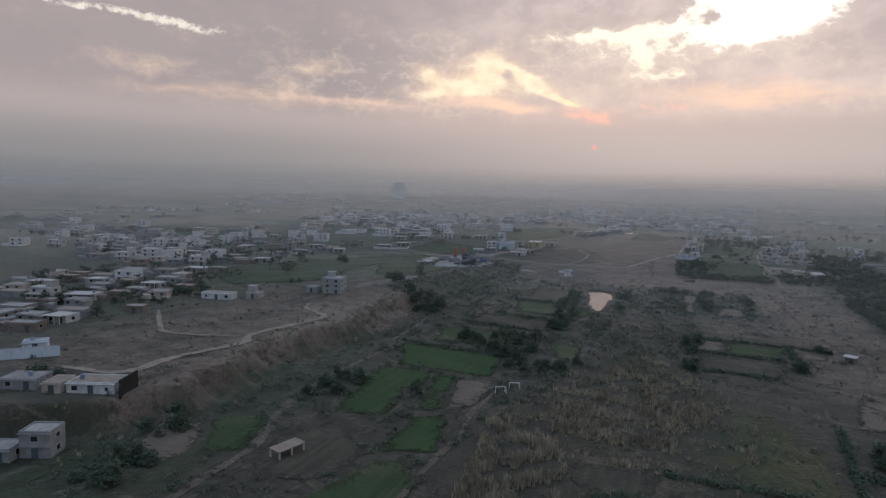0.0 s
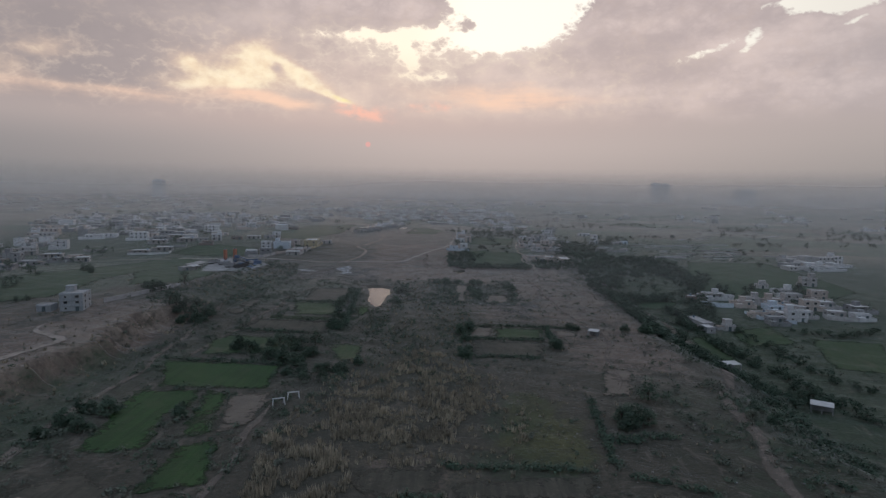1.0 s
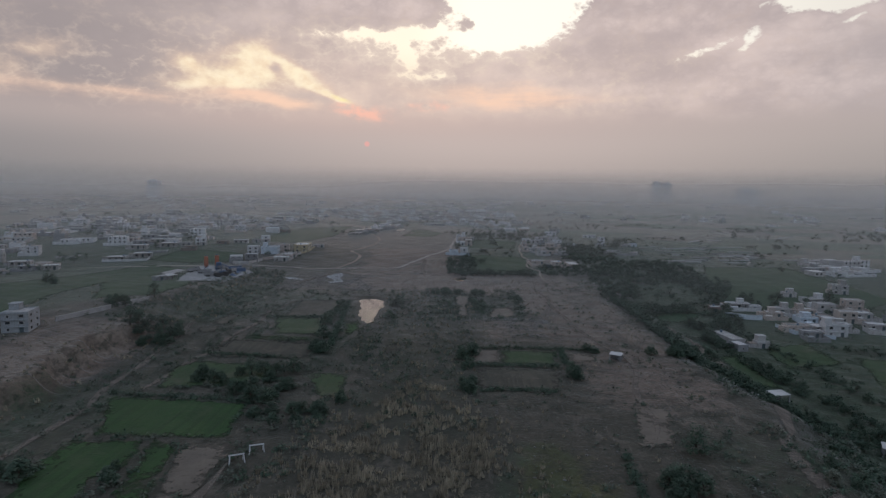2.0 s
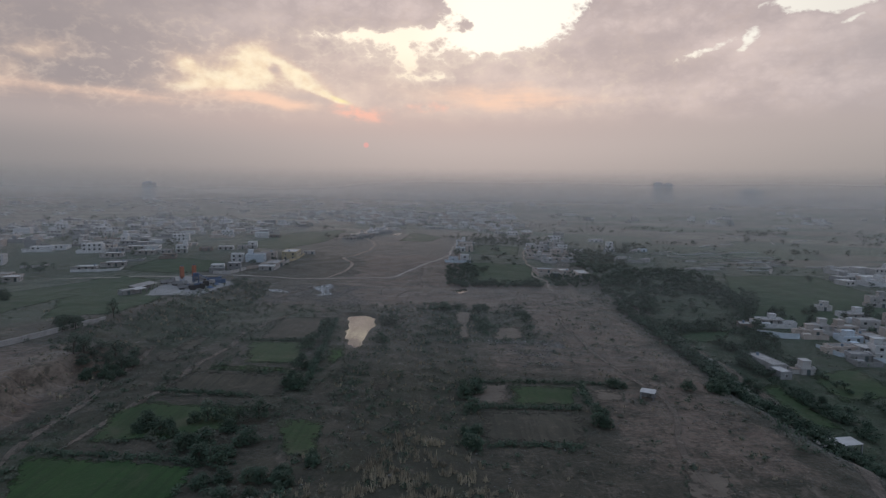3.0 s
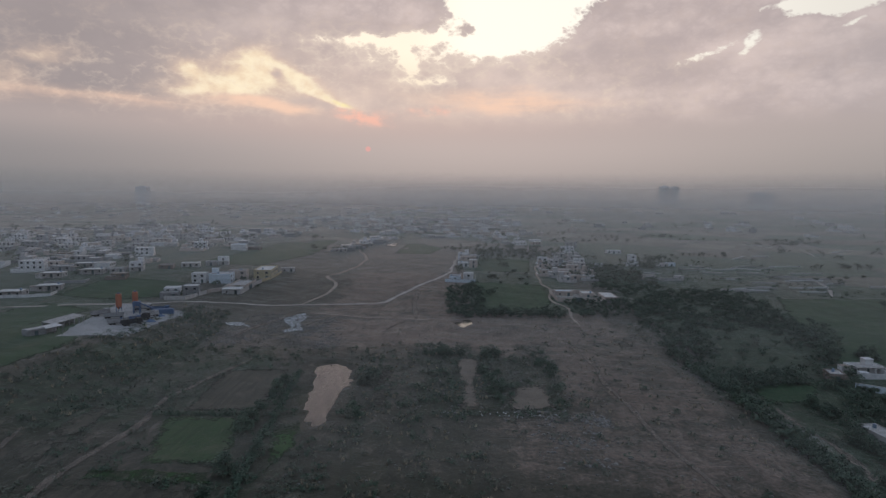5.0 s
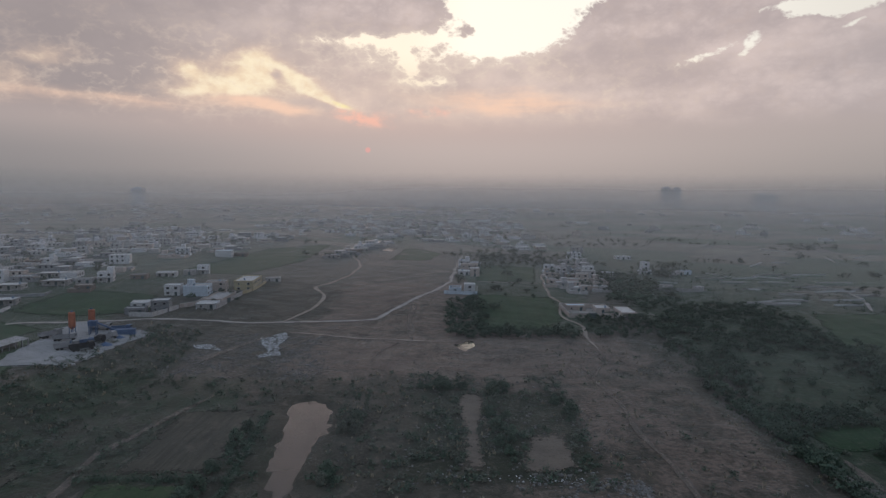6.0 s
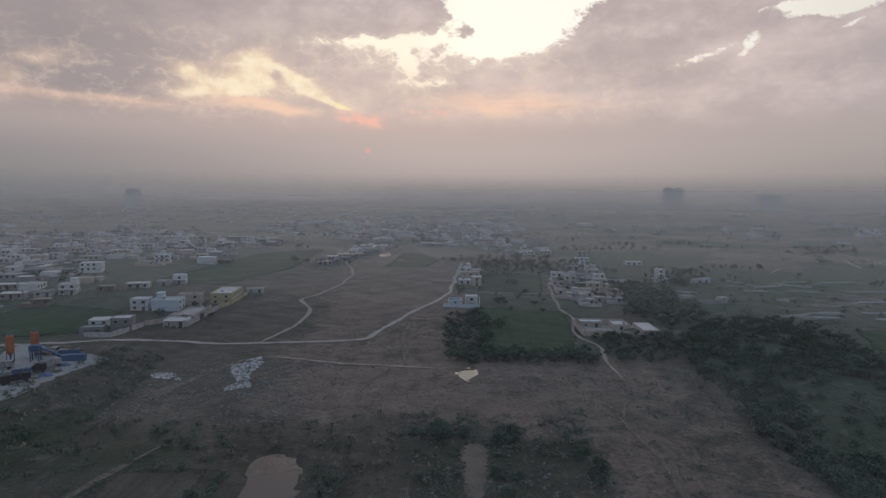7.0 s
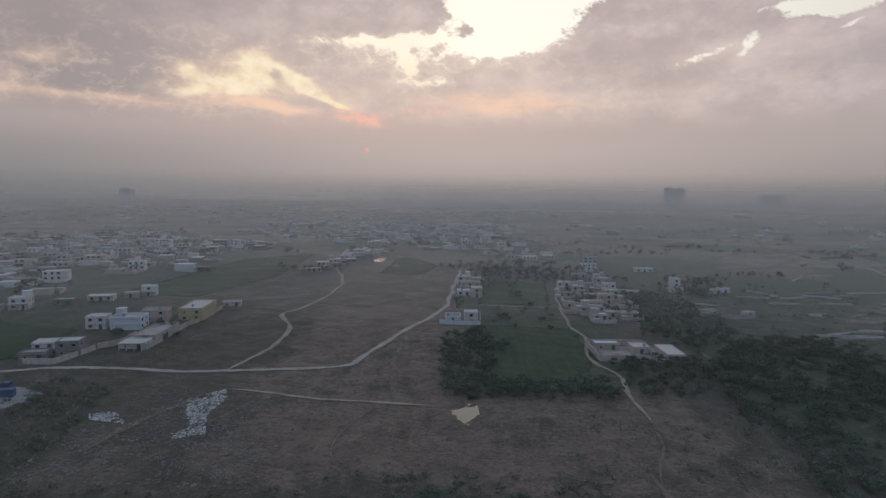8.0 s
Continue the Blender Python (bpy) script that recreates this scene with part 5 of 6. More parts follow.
open_shed(-151, 301, 84, 17, 5, 2.4, ROOF, "long yard shed with a grey sheet roof", 0.7, CEMENT, True)
open_shed(-146, 286, 70, 7, 4, 2.4, ROOF_PALE, "small yard shed with a pale roof", 0.4, CEMENT, True)
house(-149, 281, 62, 7, 4.5, 1, CEMENT, "low grey office block in the yard", ROOF, sides="S", parapet=0.2)


def truck(x, y, turn, body_mat, label):
    ob = thing("truck", label, "truck", pose(x, y, height(x, y) + 0.3, 0, 0, turn), "parked trucks in the yard")
    part("chassis", Geo().box(-3.4, 3.6, -0.5, 0.5, 0.65, 0.95), RUBBER, ob)
    cab = part("cab", Geo().box(2.1, 3.8, -1.15, 1.15, 0.95, 2.7).box(3.8, 4.0, -1.1, 1.1, 0.7, 1.7), body_mat, ob)
    part("windscreen", Geo().box(3.78, 3.84, -1.0, 1.0, 1.75, 2.5), GLASS, cab)
    part("load_bed", Geo().box(-3.6, 1.9, -1.2, 1.2, 0.95, 1.15).box(-3.6, 1.9, -1.2, -1.1, 1.15, 2.2).box(-3.6, 1.9, 1.1, 1.2, 1.15, 2.2).box(1.8, 1.9, -1.1, 1.1, 1.15, 2.4), body_mat, ob)
    for wx in (-2.6, -1.4, 3.0):
        for wy in (-1.05, 1.05):
            w = part("wheel", Geo().tube([(wx, wy - 0.16, 0.5), (wx, wy + 0.16, 0.5)], [0.5, 0.5], 12), RUBBER, ob)
    return ob


for n, (x, y, turn) in enumerate([(-132, 305, 40), (-129, 309, 30), (-126, 304, 48), (-141, 318, 20), (-138, 336, 5), (-129, 334, 15), (-127, 313, 70), (-127, 320, 60), (-149, 322, 60)]):
    truck(x, y, turn, (CEMENT, BLUE, BLACK_PAINT, CEMENT)[n % 4], ("grey", "blue", "black", "grey")[n % 4] + " tipper truck parked on gravel")
for n, (x, y, r) in enumerate([(-123, 313, 2.4), (-124, 324, 2.0)]):
    g = Geo()
    rng = random.Random(n)
    ring = 14
    for k in range(5):
        rr = r * (1 - k / 4.2)
        g.v.extend((x + math.cos(i * math.tau / ring) * rr * rng.uniform(0.9, 1.1), y + math.sin(i * math.tau / ring) * rr * rng.uniform(0.9, 1.1), height(x, y) + 0.1 + k * r * 0.13) for i in range(ring))
    for k in range(4):
        g.f.extend((k * ring + i, k * ring + (i + 1) % ring, (k + 1) * ring + (i + 1) % ring, (k + 1) * ring + i) for i in range(ring))
    g.f.append(tuple(4 * ring + i for i in range(ring)))
    whole("tarp_heap", g, BLUE, "heap of sand under a blue tarpaulin", "heap")


# ---- white pipe frames by the well ----
def well_frame(x, y, turn):
    ob = thing("well_frame", "white concrete frame of crossed posts and beams", "frame", pose(x, y, height(x, y), 0, 0, turn), "white frames by the well")
    for px in (-1.6, 1.6):
        part("post", Geo().beam((px * 0.95, -0.5, -0.3), (px * 0.8, 0, 1.7), 0.2, 0.2), WHITE, ob)
        part("brace", Geo().beam((px * 0.75, 1.1, -0.3), (px * 0.8, 0, 1.7), 0.18, 0.18), WHITE, ob)
    part("beam", Geo().beam((-1.5, 0, 1.75), (1.5, 0, 1.75), 0.22, 0.22), WHITE, ob)


well_frame(-41, 88.5, 25)
well_frame(-38.5, 93, 20)

PLOT_LINES = [((210, 529), (227, 519)), ((163, 426), (175, 430)), ((173, 424), (184, 422)), ((182, 435), (193, 434)), ((202, 434), (211, 433)), ((213, 435), (227, 437)), ((200, 420), (216, 421)),
              ((214, 461), (241, 466)), ((178, 469), (185, 467)), ((185, 547), (193, 525)), ((270, 622), (285, 623)), ((238, 590), (262, 620)), ((367, 664), (400, 694)), ((328, 626), (345, 668)),
              ((276, 783), (300, 820)), ((328, 754), (340, 724)), ((191, 517), (210, 522)), ((244, 540), (269, 542)), ((134, 496), (145, 492))]
for a, b in PLOT_LINES:
    boundary_wall([a, b], 0.8, WHITE, "low white plot wall standing in grass", 0.3)


# ---- the town and scattered far houses ----
TOWN_LOW = [(-202, 76), (-193, 80), (-198, 88), (-223, 96), (-213, 101), (-222, 111), (-214, 121), (-236, 131), (-202, 130), (-214, 74), (-221, 83), (-191, 66), (-215, 130), (-219, 143), (-225, 157), (-228, 168),
            (-234, 185), (-224, 190), (-203, 145), (-260, 169), (-258, 149), (-283, 193), (-285, 208), (-271, 226), (-253, 223), (-243, 229), (-231, 234), (-246, 274), (-251, 301), (-245, 320), (-233, 324), (-214, 360), (-204, 373),
            (-225, 438), (-270, 489), (-261, 461), (-249, 491), (-232, 492), (-186, 405), (-206, 415), (-222, 403), (-231, 424), (-98, 598), (-93, 613), (-89, 630), (-86, 646), (-82, 665), (-78, 686), (-75, 704)]
TOWN_TALL = [(-493, 306), (-516, 344), (-493, 345), (-426, 221), (-396, 226), (-384, 237), (-391, 259), (-374, 263), (-413, 320), (-402, 328), (-354, 275), (-357, 299), (-368, 322), (-287, 220), (-365, 385), (-344, 372), (-316, 385), (-302, 392), (-346, 335), (-336, 341)]
TOWN_KINDS, placed, far_spots = [], [], []
rng = random.Random(4)
for k in range(14):
    mat = (CEMENT, PLASTER, CEMENT, BRICK, CEMENT, PLASTER, BRICK, CEMENT, PEACH, PLASTER, WHITE, CEMENT, WHITE, PLASTER)[k]
    name = {WHITE: "white", PLASTER: "weathered plaster", CEMENT: "bare grey", PEACH: "peach", BRICK: "brown brick"}[mat]
    s = 1 if k < 9 else 2
    x, y = (TOWN_LOW if s == 1 else TOWN_TALL)[k % 9]
    placed.append((x, y))
    ob = house(x, y, rng.uniform(8, 24), rng.uniform(9, 14), rng.uniform(6, 9), s, mat,
               f"{name} town house of {('one storey', 'two storeys')[s - 1]} with a flat roof", (ROOF, ROOF_PALE, ROOF_BROWN, ROOF)[k % 4], stair=k > 8 and k % 2 == 1, tank=k % 5 == 0,
               sides="SE"[: 1 + k % 2], parapet=0.25 + 0.1 * (k % 4), group="houses of the town", porch=k % 4 == 1, seed=k, yard=k % 2 == 0)
    TOWN_KINDS.append(ob)
for spots, first, last in ((TOWN_LOW, 0, 9), (TOWN_TALL, 9, 14)):
    for x, y in spots:
        if (x, y) not in placed:
            placed.append((x, y))
            copy_thing(TOWN_KINDS[rng.randrange(first, last)], pose(x, y, height(x, y), 0, 0, rng.choice((12, 16, 20, 104))))
TOWN = [([(-265, 90), (-222, 100), (-205, 110), (-212, 150), (-250, 185), (-290, 150)], 14), ([(-340, 190), (-240, 200), (-230, 240), (-300, 250), (-360, 240)], 22), ([(-540, 280), (-330, 260), (-236, 330), (-300, 430), (-560, 380)], 60),
        ([(-340, 420), (-206, 425), (-192, 470), (-195, 560), (-170, 700), (-160, 800), (-420, 1000), (-560, 800)], 300), ([(-92, 600), (-72, 700), (-66, 760), (-84, 760), (-104, 640)], 10),
        ([(-140, 830), (20, 740), (60, 900), (140, 1200), (-320, 1350), (-300, 1000)], 210), ([(236, 370), (262, 360), (300, 420), (268, 440)], 14), ([(20, 640), (90, 720), (130, 900), (40, 900)], 16),
        ([(130, 800), (600, 700), (760, 1300), (160, 1300)], 26), ([(-640, 300), (-540, 340), (-560, 800), (-900, 700)], 70)]
for poly, count in TOWN:
    xs, ys = [p[0] for p in poly], [p[1] for p in poly]
    done = tries = 0
    while done < count and tries < 6000:
        tries += 1
        x, y = rng.uniform(min(xs), max(xs)), rng.uniform(min(ys), max(ys))
        if inside(poly, x, y) < 0 or any((x - a) ** 2 + (y - b) ** 2 < 110 for a, b in placed):
            continue
        placed.append((x, y))
        done += 1
        turn = rng.choice((12, 15, 18, 102, 195, 9))
        if y < 520 and len(placed) < 190:
            copy_thing(rng.choice(TOWN_KINDS), pose(x, y, height(x, y), 0, 0, turn))
        else:
            far_spots.append((x, y, turn))
for k in range(30):
    x, y = -190 - rng.random() * 260, 200 + rng.random() * 500
    if min((x - a) ** 2 + (y - b) ** 2 for a, b in placed) > 60:
        n = rng.uniform(10, 26)
        boundary_wall([(x, y), (x + n, y + n * 0.25), (x + n - 2, y + n * 0.25 + 8)], 1.5, rng.choice((PLASTER, CEMENT, WHITE)), "pale plot wall on the edge of the town")

FAR_MATS = (WHITE, PLASTER, CEMENT, PEACH, ROOF_PALE, ROOF, GLASS)
far, which = Geo(), []


def far_house(x, y, turn, w, d, s, mat, detail):
    """Adds one small block with roof, parapet and dark openings to the joined far houses."""
    m = pose(x, y, height(x, y) if math.hypot(x, y) < 800 else 4.4, 0, 0, turn)
    h, bits = s * 2.55 - 0.2, []
    bits.append((mat, (-w / 2, w / 2, -d / 2, d / 2, -1.5, h + 0.5)))
    bits.append((4 + rng.randrange(2), (-w / 2 + 0.3, w / 2 - 0.3, -d / 2 + 0.3, d / 2 - 0.3, h + 0.5, h + 0.56)))
    if rng.random() < 0.4:
        u = rng.uniform(-w / 4, w / 4)
        bits.append((mat, (u - 1.5, u + 1.5, 0, d / 2 - 0.5, h + 0.56, h + 2.9)))
    if rng.random() < 0.6:
        a, b, c = -w / 2 - rng.uniform(0, 4), w / 2 + rng.uniform(0, 4), -d / 2 - rng.uniform(4, 9)
        bits += [(mat, (a, b, c, c + 0.25, -1.2, 1.6)), (mat, (a, a + 0.25, c + 0.25, 0, -1.2, 1.6)), (mat, (b - 0.25, b, c + 0.25, 0, -1.2, 1.6)), (rng.choice((1, 2, 4)), (a + 0.3, a + 4, c + 0.3, c + 3.2, -1.2, 2.0))]
    for f in range(s if detail else 0):
        for k in range(int(w / 3.2)):
            u = -w / 2 + 1.6 + 3.2 * k
            bits.append((6, (u - 0.6, u + 0.6, -d / 2 - 0.05, -d / 2 + 0.1, f * 2.8 + 0.9, f * 2.8 + 2.1)))
    for mm, b in bits:
        sub = Geo().box(*b)
        far.add([tuple(m @ Vector(q)) for q in sub.v], sub.f)
        which.extend([mm] * 6)


for x, y, turn in far_spots:
    far_house(x, y, turn, rng.uniform(7, 14), rng.uniform(6, 9), rng.choice((1, 1, 1, 2)), rng.choice((0, 0, 1, 1, 2, 3)), True)
for k in range(700):
    a, r = rng.uniform(-0.75, 0.72), rng.uniform(1150, 3000)
    if a > 0.1 and rng.random() < 0.85:
        continue
    far_house(math.sin(a) * r, math.cos(a) * r, rng.uniform(-20, 20), rng.uniform(9, 24), rng.uniform(8, 14), rng.choice((1, 1, 1, 2)), rng.choice((0, 0, 1, 1)), False)
ob = whole("far_houses", far, None, "pale scattered far houses dim in the haze", "houses", kind="stuff")
for mm in FAR_MATS:
    ob.data.materials.append(mm)
ob.data.polygons.foreach_set("material_index", np.array(which, np.int32))


def tower_block(x, y, w, d, h, label):
    ob = thing("tower_block", label, "building", pose(x, y, 4))
    part("wall", Geo().box(-w / 2, w / 2, -d / 2, d / 2, -2, h), FAR_WALL, ob)
    part("roof_room", Geo().box(-w / 4, w / 4, -d / 4, d / 4, h, h + 4), FAR_WALL, ob)


tower_block(1052, 3160, 42, 26, 96, "far high-rise block dim in the haze")
tower_block(1104, 3160, 38, 26, 93, "far high-rise block dim in the haze")
tower_block(1187, 2458, 78, 34, 62, "far long apartment block dim in the haze")
tower_block(-1117, 2250, 40, 30, 66, "far high-rise block dim in the haze")


# ---- trees ----
def leaf_cloud(rng, lobes, count, size):
    """Small leaf clumps spread over the skins of several lobes."""
    g = Geo()
    weights = [r * r for *_, r in lobes]
    for _ in range(count):
        cx, cy, cz, r = rng.choices(lobes, weights)[0]
        d = Vector((rng.gauss(0, 1), rng.gauss(0, 1), rng.gauss(0, 0.9))).normalized()
        p = Vector((cx, cy, cz)) + Vector((d.x, d.y, d.z * 0.8)) * r * rng.uniform(0.55, 1.08)
        u = Vector((rng.gauss(0, 1), rng.gauss(0, 1), rng.gauss(0, 0.45))).normalized()
        w = u.cross(d * 0.6 + Vector((0, 0, 0.8)))
        w = w.normalized() if w.length > 0.01 else Vector((1, 0, 0))
        s = size * rng.uniform(0.6, 1.3)
        a, b, c, e = p - u * s, p + w * s * 0.6, p + u * s, p - w * s * 0.6 + d * s * 0.3
        g.add([tuple(a), tuple(b), tuple(c), tuple(e)], [(0, 1, 2), (0, 2, 3)])
    return g


def make_tree(seed, tall, wide, mat, label, at, count=860):
    rng = random.Random(seed)
    ob = thing("tree", label, "tree", pose(at[0], at[1], height(*at)), "trees of the plain")
    stem, lobes = Geo(), []
    top = (rng.uniform(-0.3, 0.3), rng.uniform(-0.3, 0.3), tall * 0.5)
    stem.tube([(0, 0, -0.4), (0.05, 0.02, tall * 0.2), top], [0.2 * tall / 6, 0.15 * tall / 6, 0.1 * tall / 6], 7)
    for k in range(6):
        a = k * 1.05 + rng.uniform(-0.3, 0.3)
        r = wide * rng.uniform(0.3, 0.62)
        end = (math.cos(a) * r, math.sin(a) * r, tall * rng.uniform(0.42, 0.78))
        mid = (end[0] * 0.45, end[1] * 0.45, (top[2] + end[2]) / 2 - 0.2)
        stem.tube([(top[0] * 0.6, top[1] * 0.6, tall * rng.uniform(0.22, 0.42)), mid, end], [0.09 * tall / 6, 0.06 * tall / 6, 0.025], 5)
        lobes.append((*end, wide * rng.uniform(0.24, 0.42)))
    lobes.append((top[0], top[1], tall * 0.8, wide * rng.uniform(0.36, 0.48)))
    lobes += [(math.cos(k * 1.3) * wide * 0.55, math.sin(k * 1.3) * wide * 0.55, tall * 0.26, wide * rng.uniform(0.26, 0.38)) for k in range(5)]
    part("trunk", stem, BARK, ob)
    part("crown", leaf_cloud(rng, lobes, count, 0.26), mat, ob)
    return ob


TREES = [make_tree(1, 6.5, 3.6, LEAF, "broad dark green tree with an uneven crown", (51, 94)), make_tree(2, 5.0, 3.0, LEAF, "dark green thorn tree with a spreading crown", (-69, 140)),
         make_tree(3, 7.5, 3.4, LEAF, "tall dark green tree in a field", (-127, 231)), make_tree(4, 4.0, 2.8, LEAF, "low dark green thorn tree", (-56, 130)),
         make_tree(5, 4.6, 2.6, LEAF_DRY_HAZE, "dusty grey-green thorn tree", (-52, 132)), make_tree(6, 3.2, 2.6, LEAF, "low bushy dark green tree", (-50, 140))]
GROVES = [  # x, y, spread in x, spread in y, how many, kinds
    (-48, 228, 2.5, 22, 12, (1, 3, 5)), (-43, 178, 2.5, 16, 10, (1, 3, 5)), (-24, 232, 2, 20, 9, (3, 4, 5)), (-38, 112, 9, 6, 14, (1, 3, 5)), (-47, 128, 8, 6, 10, (1, 3, 5)),
    (-52, 147, 8, 3, 8, (0, 1)), (-30, 119, 6, 5, 9, (3, 5)), (-106, 186, 8, 9, 14, (0, 2, 3)), (-128, 208, 4, 5, 6, (2, 0)), (-100, 178, 5, 5, 6, (3, 5)), (-63, 82, 2, 4, 5, (3, 5)),
    (-82, 74, 5, 9, 12, (1, 3, 5)), (-93, 16, 7, 6, 12, (1, 3, 5)), (-102, 36, 5, 6, 6, (3, 4)), (6, 168, 2, 8, 6, (3, 1)), (5, 140, 2, 12, 8, (3, 5)), (36, 148, 2.5, 6, 5, (1, 3)),
    (49, 172, 3, 2, 3, (1, 3)), (70, 170, 5, 3, 6, (3, 5)), (13, 276, 4, 5, 6, (3, 5)), (-2, 280, 7, 4, 9, (3, 5)), (13, 245, 3, 12, 9, (3, 5)), (31, 258, 2.5, 12, 7, (3, 5)), (42, 78, 6, 4, 7, (3, 1)),
    (75, 82, 5, 8, 6, (3, 4)), (8, 348, 6, 3, 8, (1, 3, 5)), (26, 349, 12, 3, 16, (1, 3, 5)), (5, 385, 4, 16, 16, (1, 3, 5)), (20, 395, 6, 4, 5, (3,)), (8, 415, 4, 6, 6, (3, 5)),
    (5, 470, 3, 12, 8, (0, 2)), (36, 500, 3, 5, 4, (0, 1)), (30, 555, 10, 30, 16, (0, 2)), (76, 455, 3, 3, 3, (1, 3)), (92, 448, 8, 12, 14, (0, 3, 5)), (95, 485, 6, 8, 9, (0, 3)),
    (140, 530, 16, 12, 20, (0, 2, 1)), (165, 560, 12, 14, 14, (0, 2)), (105, 465, 6, 8, 6, (1, 3)), (100, 600, 14, 30, 14, (0, 2)), (305, 525, 14, 8, 14, (0, 2)), (175, 300, 4, 4, 3, (0,)),
    (95, 150, 5, 14, 10, (1, 3, 5)), (98, 190, 3, 18, 6, (1, 3, 5)), (111, 235, 3, 22, 14, (1, 3, 5)), (115, 180, 3, 20, 12, (1, 3, 5)), (130, 250, 5, 6, 6, (1, 3)),
    (112, 130, 5, 10, 8, (1, 3)), (-240, 355, 10, 10, 7, (0, 2)), (-192, 258, 5, 5, 3, (0, 3)), (-170, 180, 3, 3, 2, (0,)), (-134, 218, 4, 4, 3, (3,)), (-188, 90, 2, 2, 1, (0,)), (-139, 36, 3, 2, 2, (3,)),
    (-215, 120, 20, 30, 8, (0, 3)), (-300, 260, 60, 50, 14, (0, 2)), (-280, 600, 80, 120, 26, (0, 2)), (-98, 185, 4, 6, 4, (3,)), (-67, 142, 6, 5, 5, (3, 1)), (200, 290, 14, 14, 8, (0, 3)),
    (26, 346, 22, 5, 26, (1, 3, 5)), (4, 372, 4, 18, 12, (1, 3, 5)), (98, 440, 9, 16, 16, (0, 1, 3)), (104, 500, 8, 20, 14, (0, 1, 3)), (118, 480, 8, 24, 10, (1, 3)), (90, 420, 8, 8, 9, (1, 3, 5)),
    (72, 498, 10, 40, 12, (1, 3, 4)), (150, 545, 18, 12, 16, (0, 1)), (25, 440, 5, 6, 5, (3, 5)), (30, 590, 16, 30, 16, (0, 1)), (70, 620, 14, 40, 12, (0, 1)), (10, 525, 8, 30, 9, (1, 3)), (172, 285, 20, 20, 14, (1, 3)),
    (62, 355, 5, 10, 7, (3, 5)), (75, 360, 6, 14, 9, (3, 5)), (-120, 400, 14, 14, 6, (3, 4)), (-240, 450, 40, 40, 16, (0, 1, 3)), (-210, 105, 16, 22, 8, (1, 3)), (-145, 35, 5, 4, 4, (3, 5)), (240, 420, 40, 60, 14, (1, 3)),
]
WOODS = [([(88, 372), (116, 409), (150, 422), (159, 390), (160, 350), (149, 310), (140, 308), (138, 331), (124, 338), (104, 310), (94, 286), (93, 271), (86, 255), (80, 245), (78, 262), (80, 283), (84, 310)], 1.9),
         ([(79, 250), (85, 254), (82, 228), (82, 210), (82, 192), (89, 172), (85, 170), (79, 190), (78, 210), (78, 228)], 2.0), ([(79, 259), (103, 277), (124, 281), (124, 275), (104, 270), (82, 254)], 1.8),
         ([(160, 345), (166, 342), (138, 279), (128, 246), (124, 222), (119, 223), (122, 248), (131, 279)], 2.6), ([(84, 172), (92, 160), (104, 130), (100, 120), (92, 140), (82, 160)], 2.2)]
GROVES.sort(key=lambda q: q[1] > 300)
stood = []
rng = random.Random(12)


wood_spots = []


def plant(x, y, kinds, near=1.6, joined=False):
    if any((x - a) ** 2 + (y - b) ** 2 < near * near for a, b in stood) or inside(POND, x, y) > -1.5:
        return
    stood.append((x, y))
    s = rng.uniform(0.5, 1.0)
    if joined or len(stood) > 285:
        wood_spots.append((x, y, s, rng.choice(kinds)))
        return
    copy_thing(TREES[rng.choice(kinds)], pose(x, y, height(x, y), 0, 0, rng.uniform(0, 360)) @ Matrix.Diagonal((s, s, s * rng.uniform(0.85, 1.1), 1)))


for x, y, sx, sy, n, kinds in GROVES:
    for _ in range(n):
        plant(x + rng.uniform(-1, 1) * sx, y + rng.uniform(-1, 1) * sy, kinds)
for poly, near in WOODS:
    xs, ys = [p[0] for p in poly], [p[1] for p in poly]
    for _ in range(2600):
        x, y = rng.uniform(min(xs), max(xs)), rng.uniform(min(ys), max(ys))
        gap = math.sin(x * 0.23 + 1.5 * math.sin(y * 0.12)) * math.sin(y * 0.19 + math.sin(x * 0.15)) + rng.uniform(-0.35, 0.35)
        if inside(poly, x, y) > rng.uniform(-4, 2.5) and gap > -0.42:
            plant(x, y, (1, 3, 3, 4, 5, 5), near * rng.uniform(0.7, 1.25), True)


for poly, near in (([(0, 345), (14, 346), (16, 380), (14, 416), (2, 416), (-2, 380)], 2.9), ([(12, 345), (52, 343), (53, 353), (14, 358)], 2.9), ([(57, 352), (75, 345), (100, 370), (96, 386), (60, 384)], 3.4),
                   ([(88, 400), (118, 405), (130, 470), (128, 520), (100, 540), (92, 470)], 3.6), ([(100, 304), (122, 334), (138, 331), (133, 308), (112, 285)], 9), ([(24, 420), (50, 424), (48, 470), (20, 470)], 12), ([(20, 560), (70, 560), (90, 640), (20, 640)], 5)):
    xs, ys = [p[0] for p in poly], [p[1] for p in poly]
    for _ in range(700):
        x, y = rng.uniform(min(xs), max(xs)), rng.uniform(min(ys), max(ys))
        if inside(poly, x, y) > rng.uniform(-4.5, 2.5):
            plant(x, y, (1, 3, 3, 5), near * rng.uniform(0.8, 1.6), True)
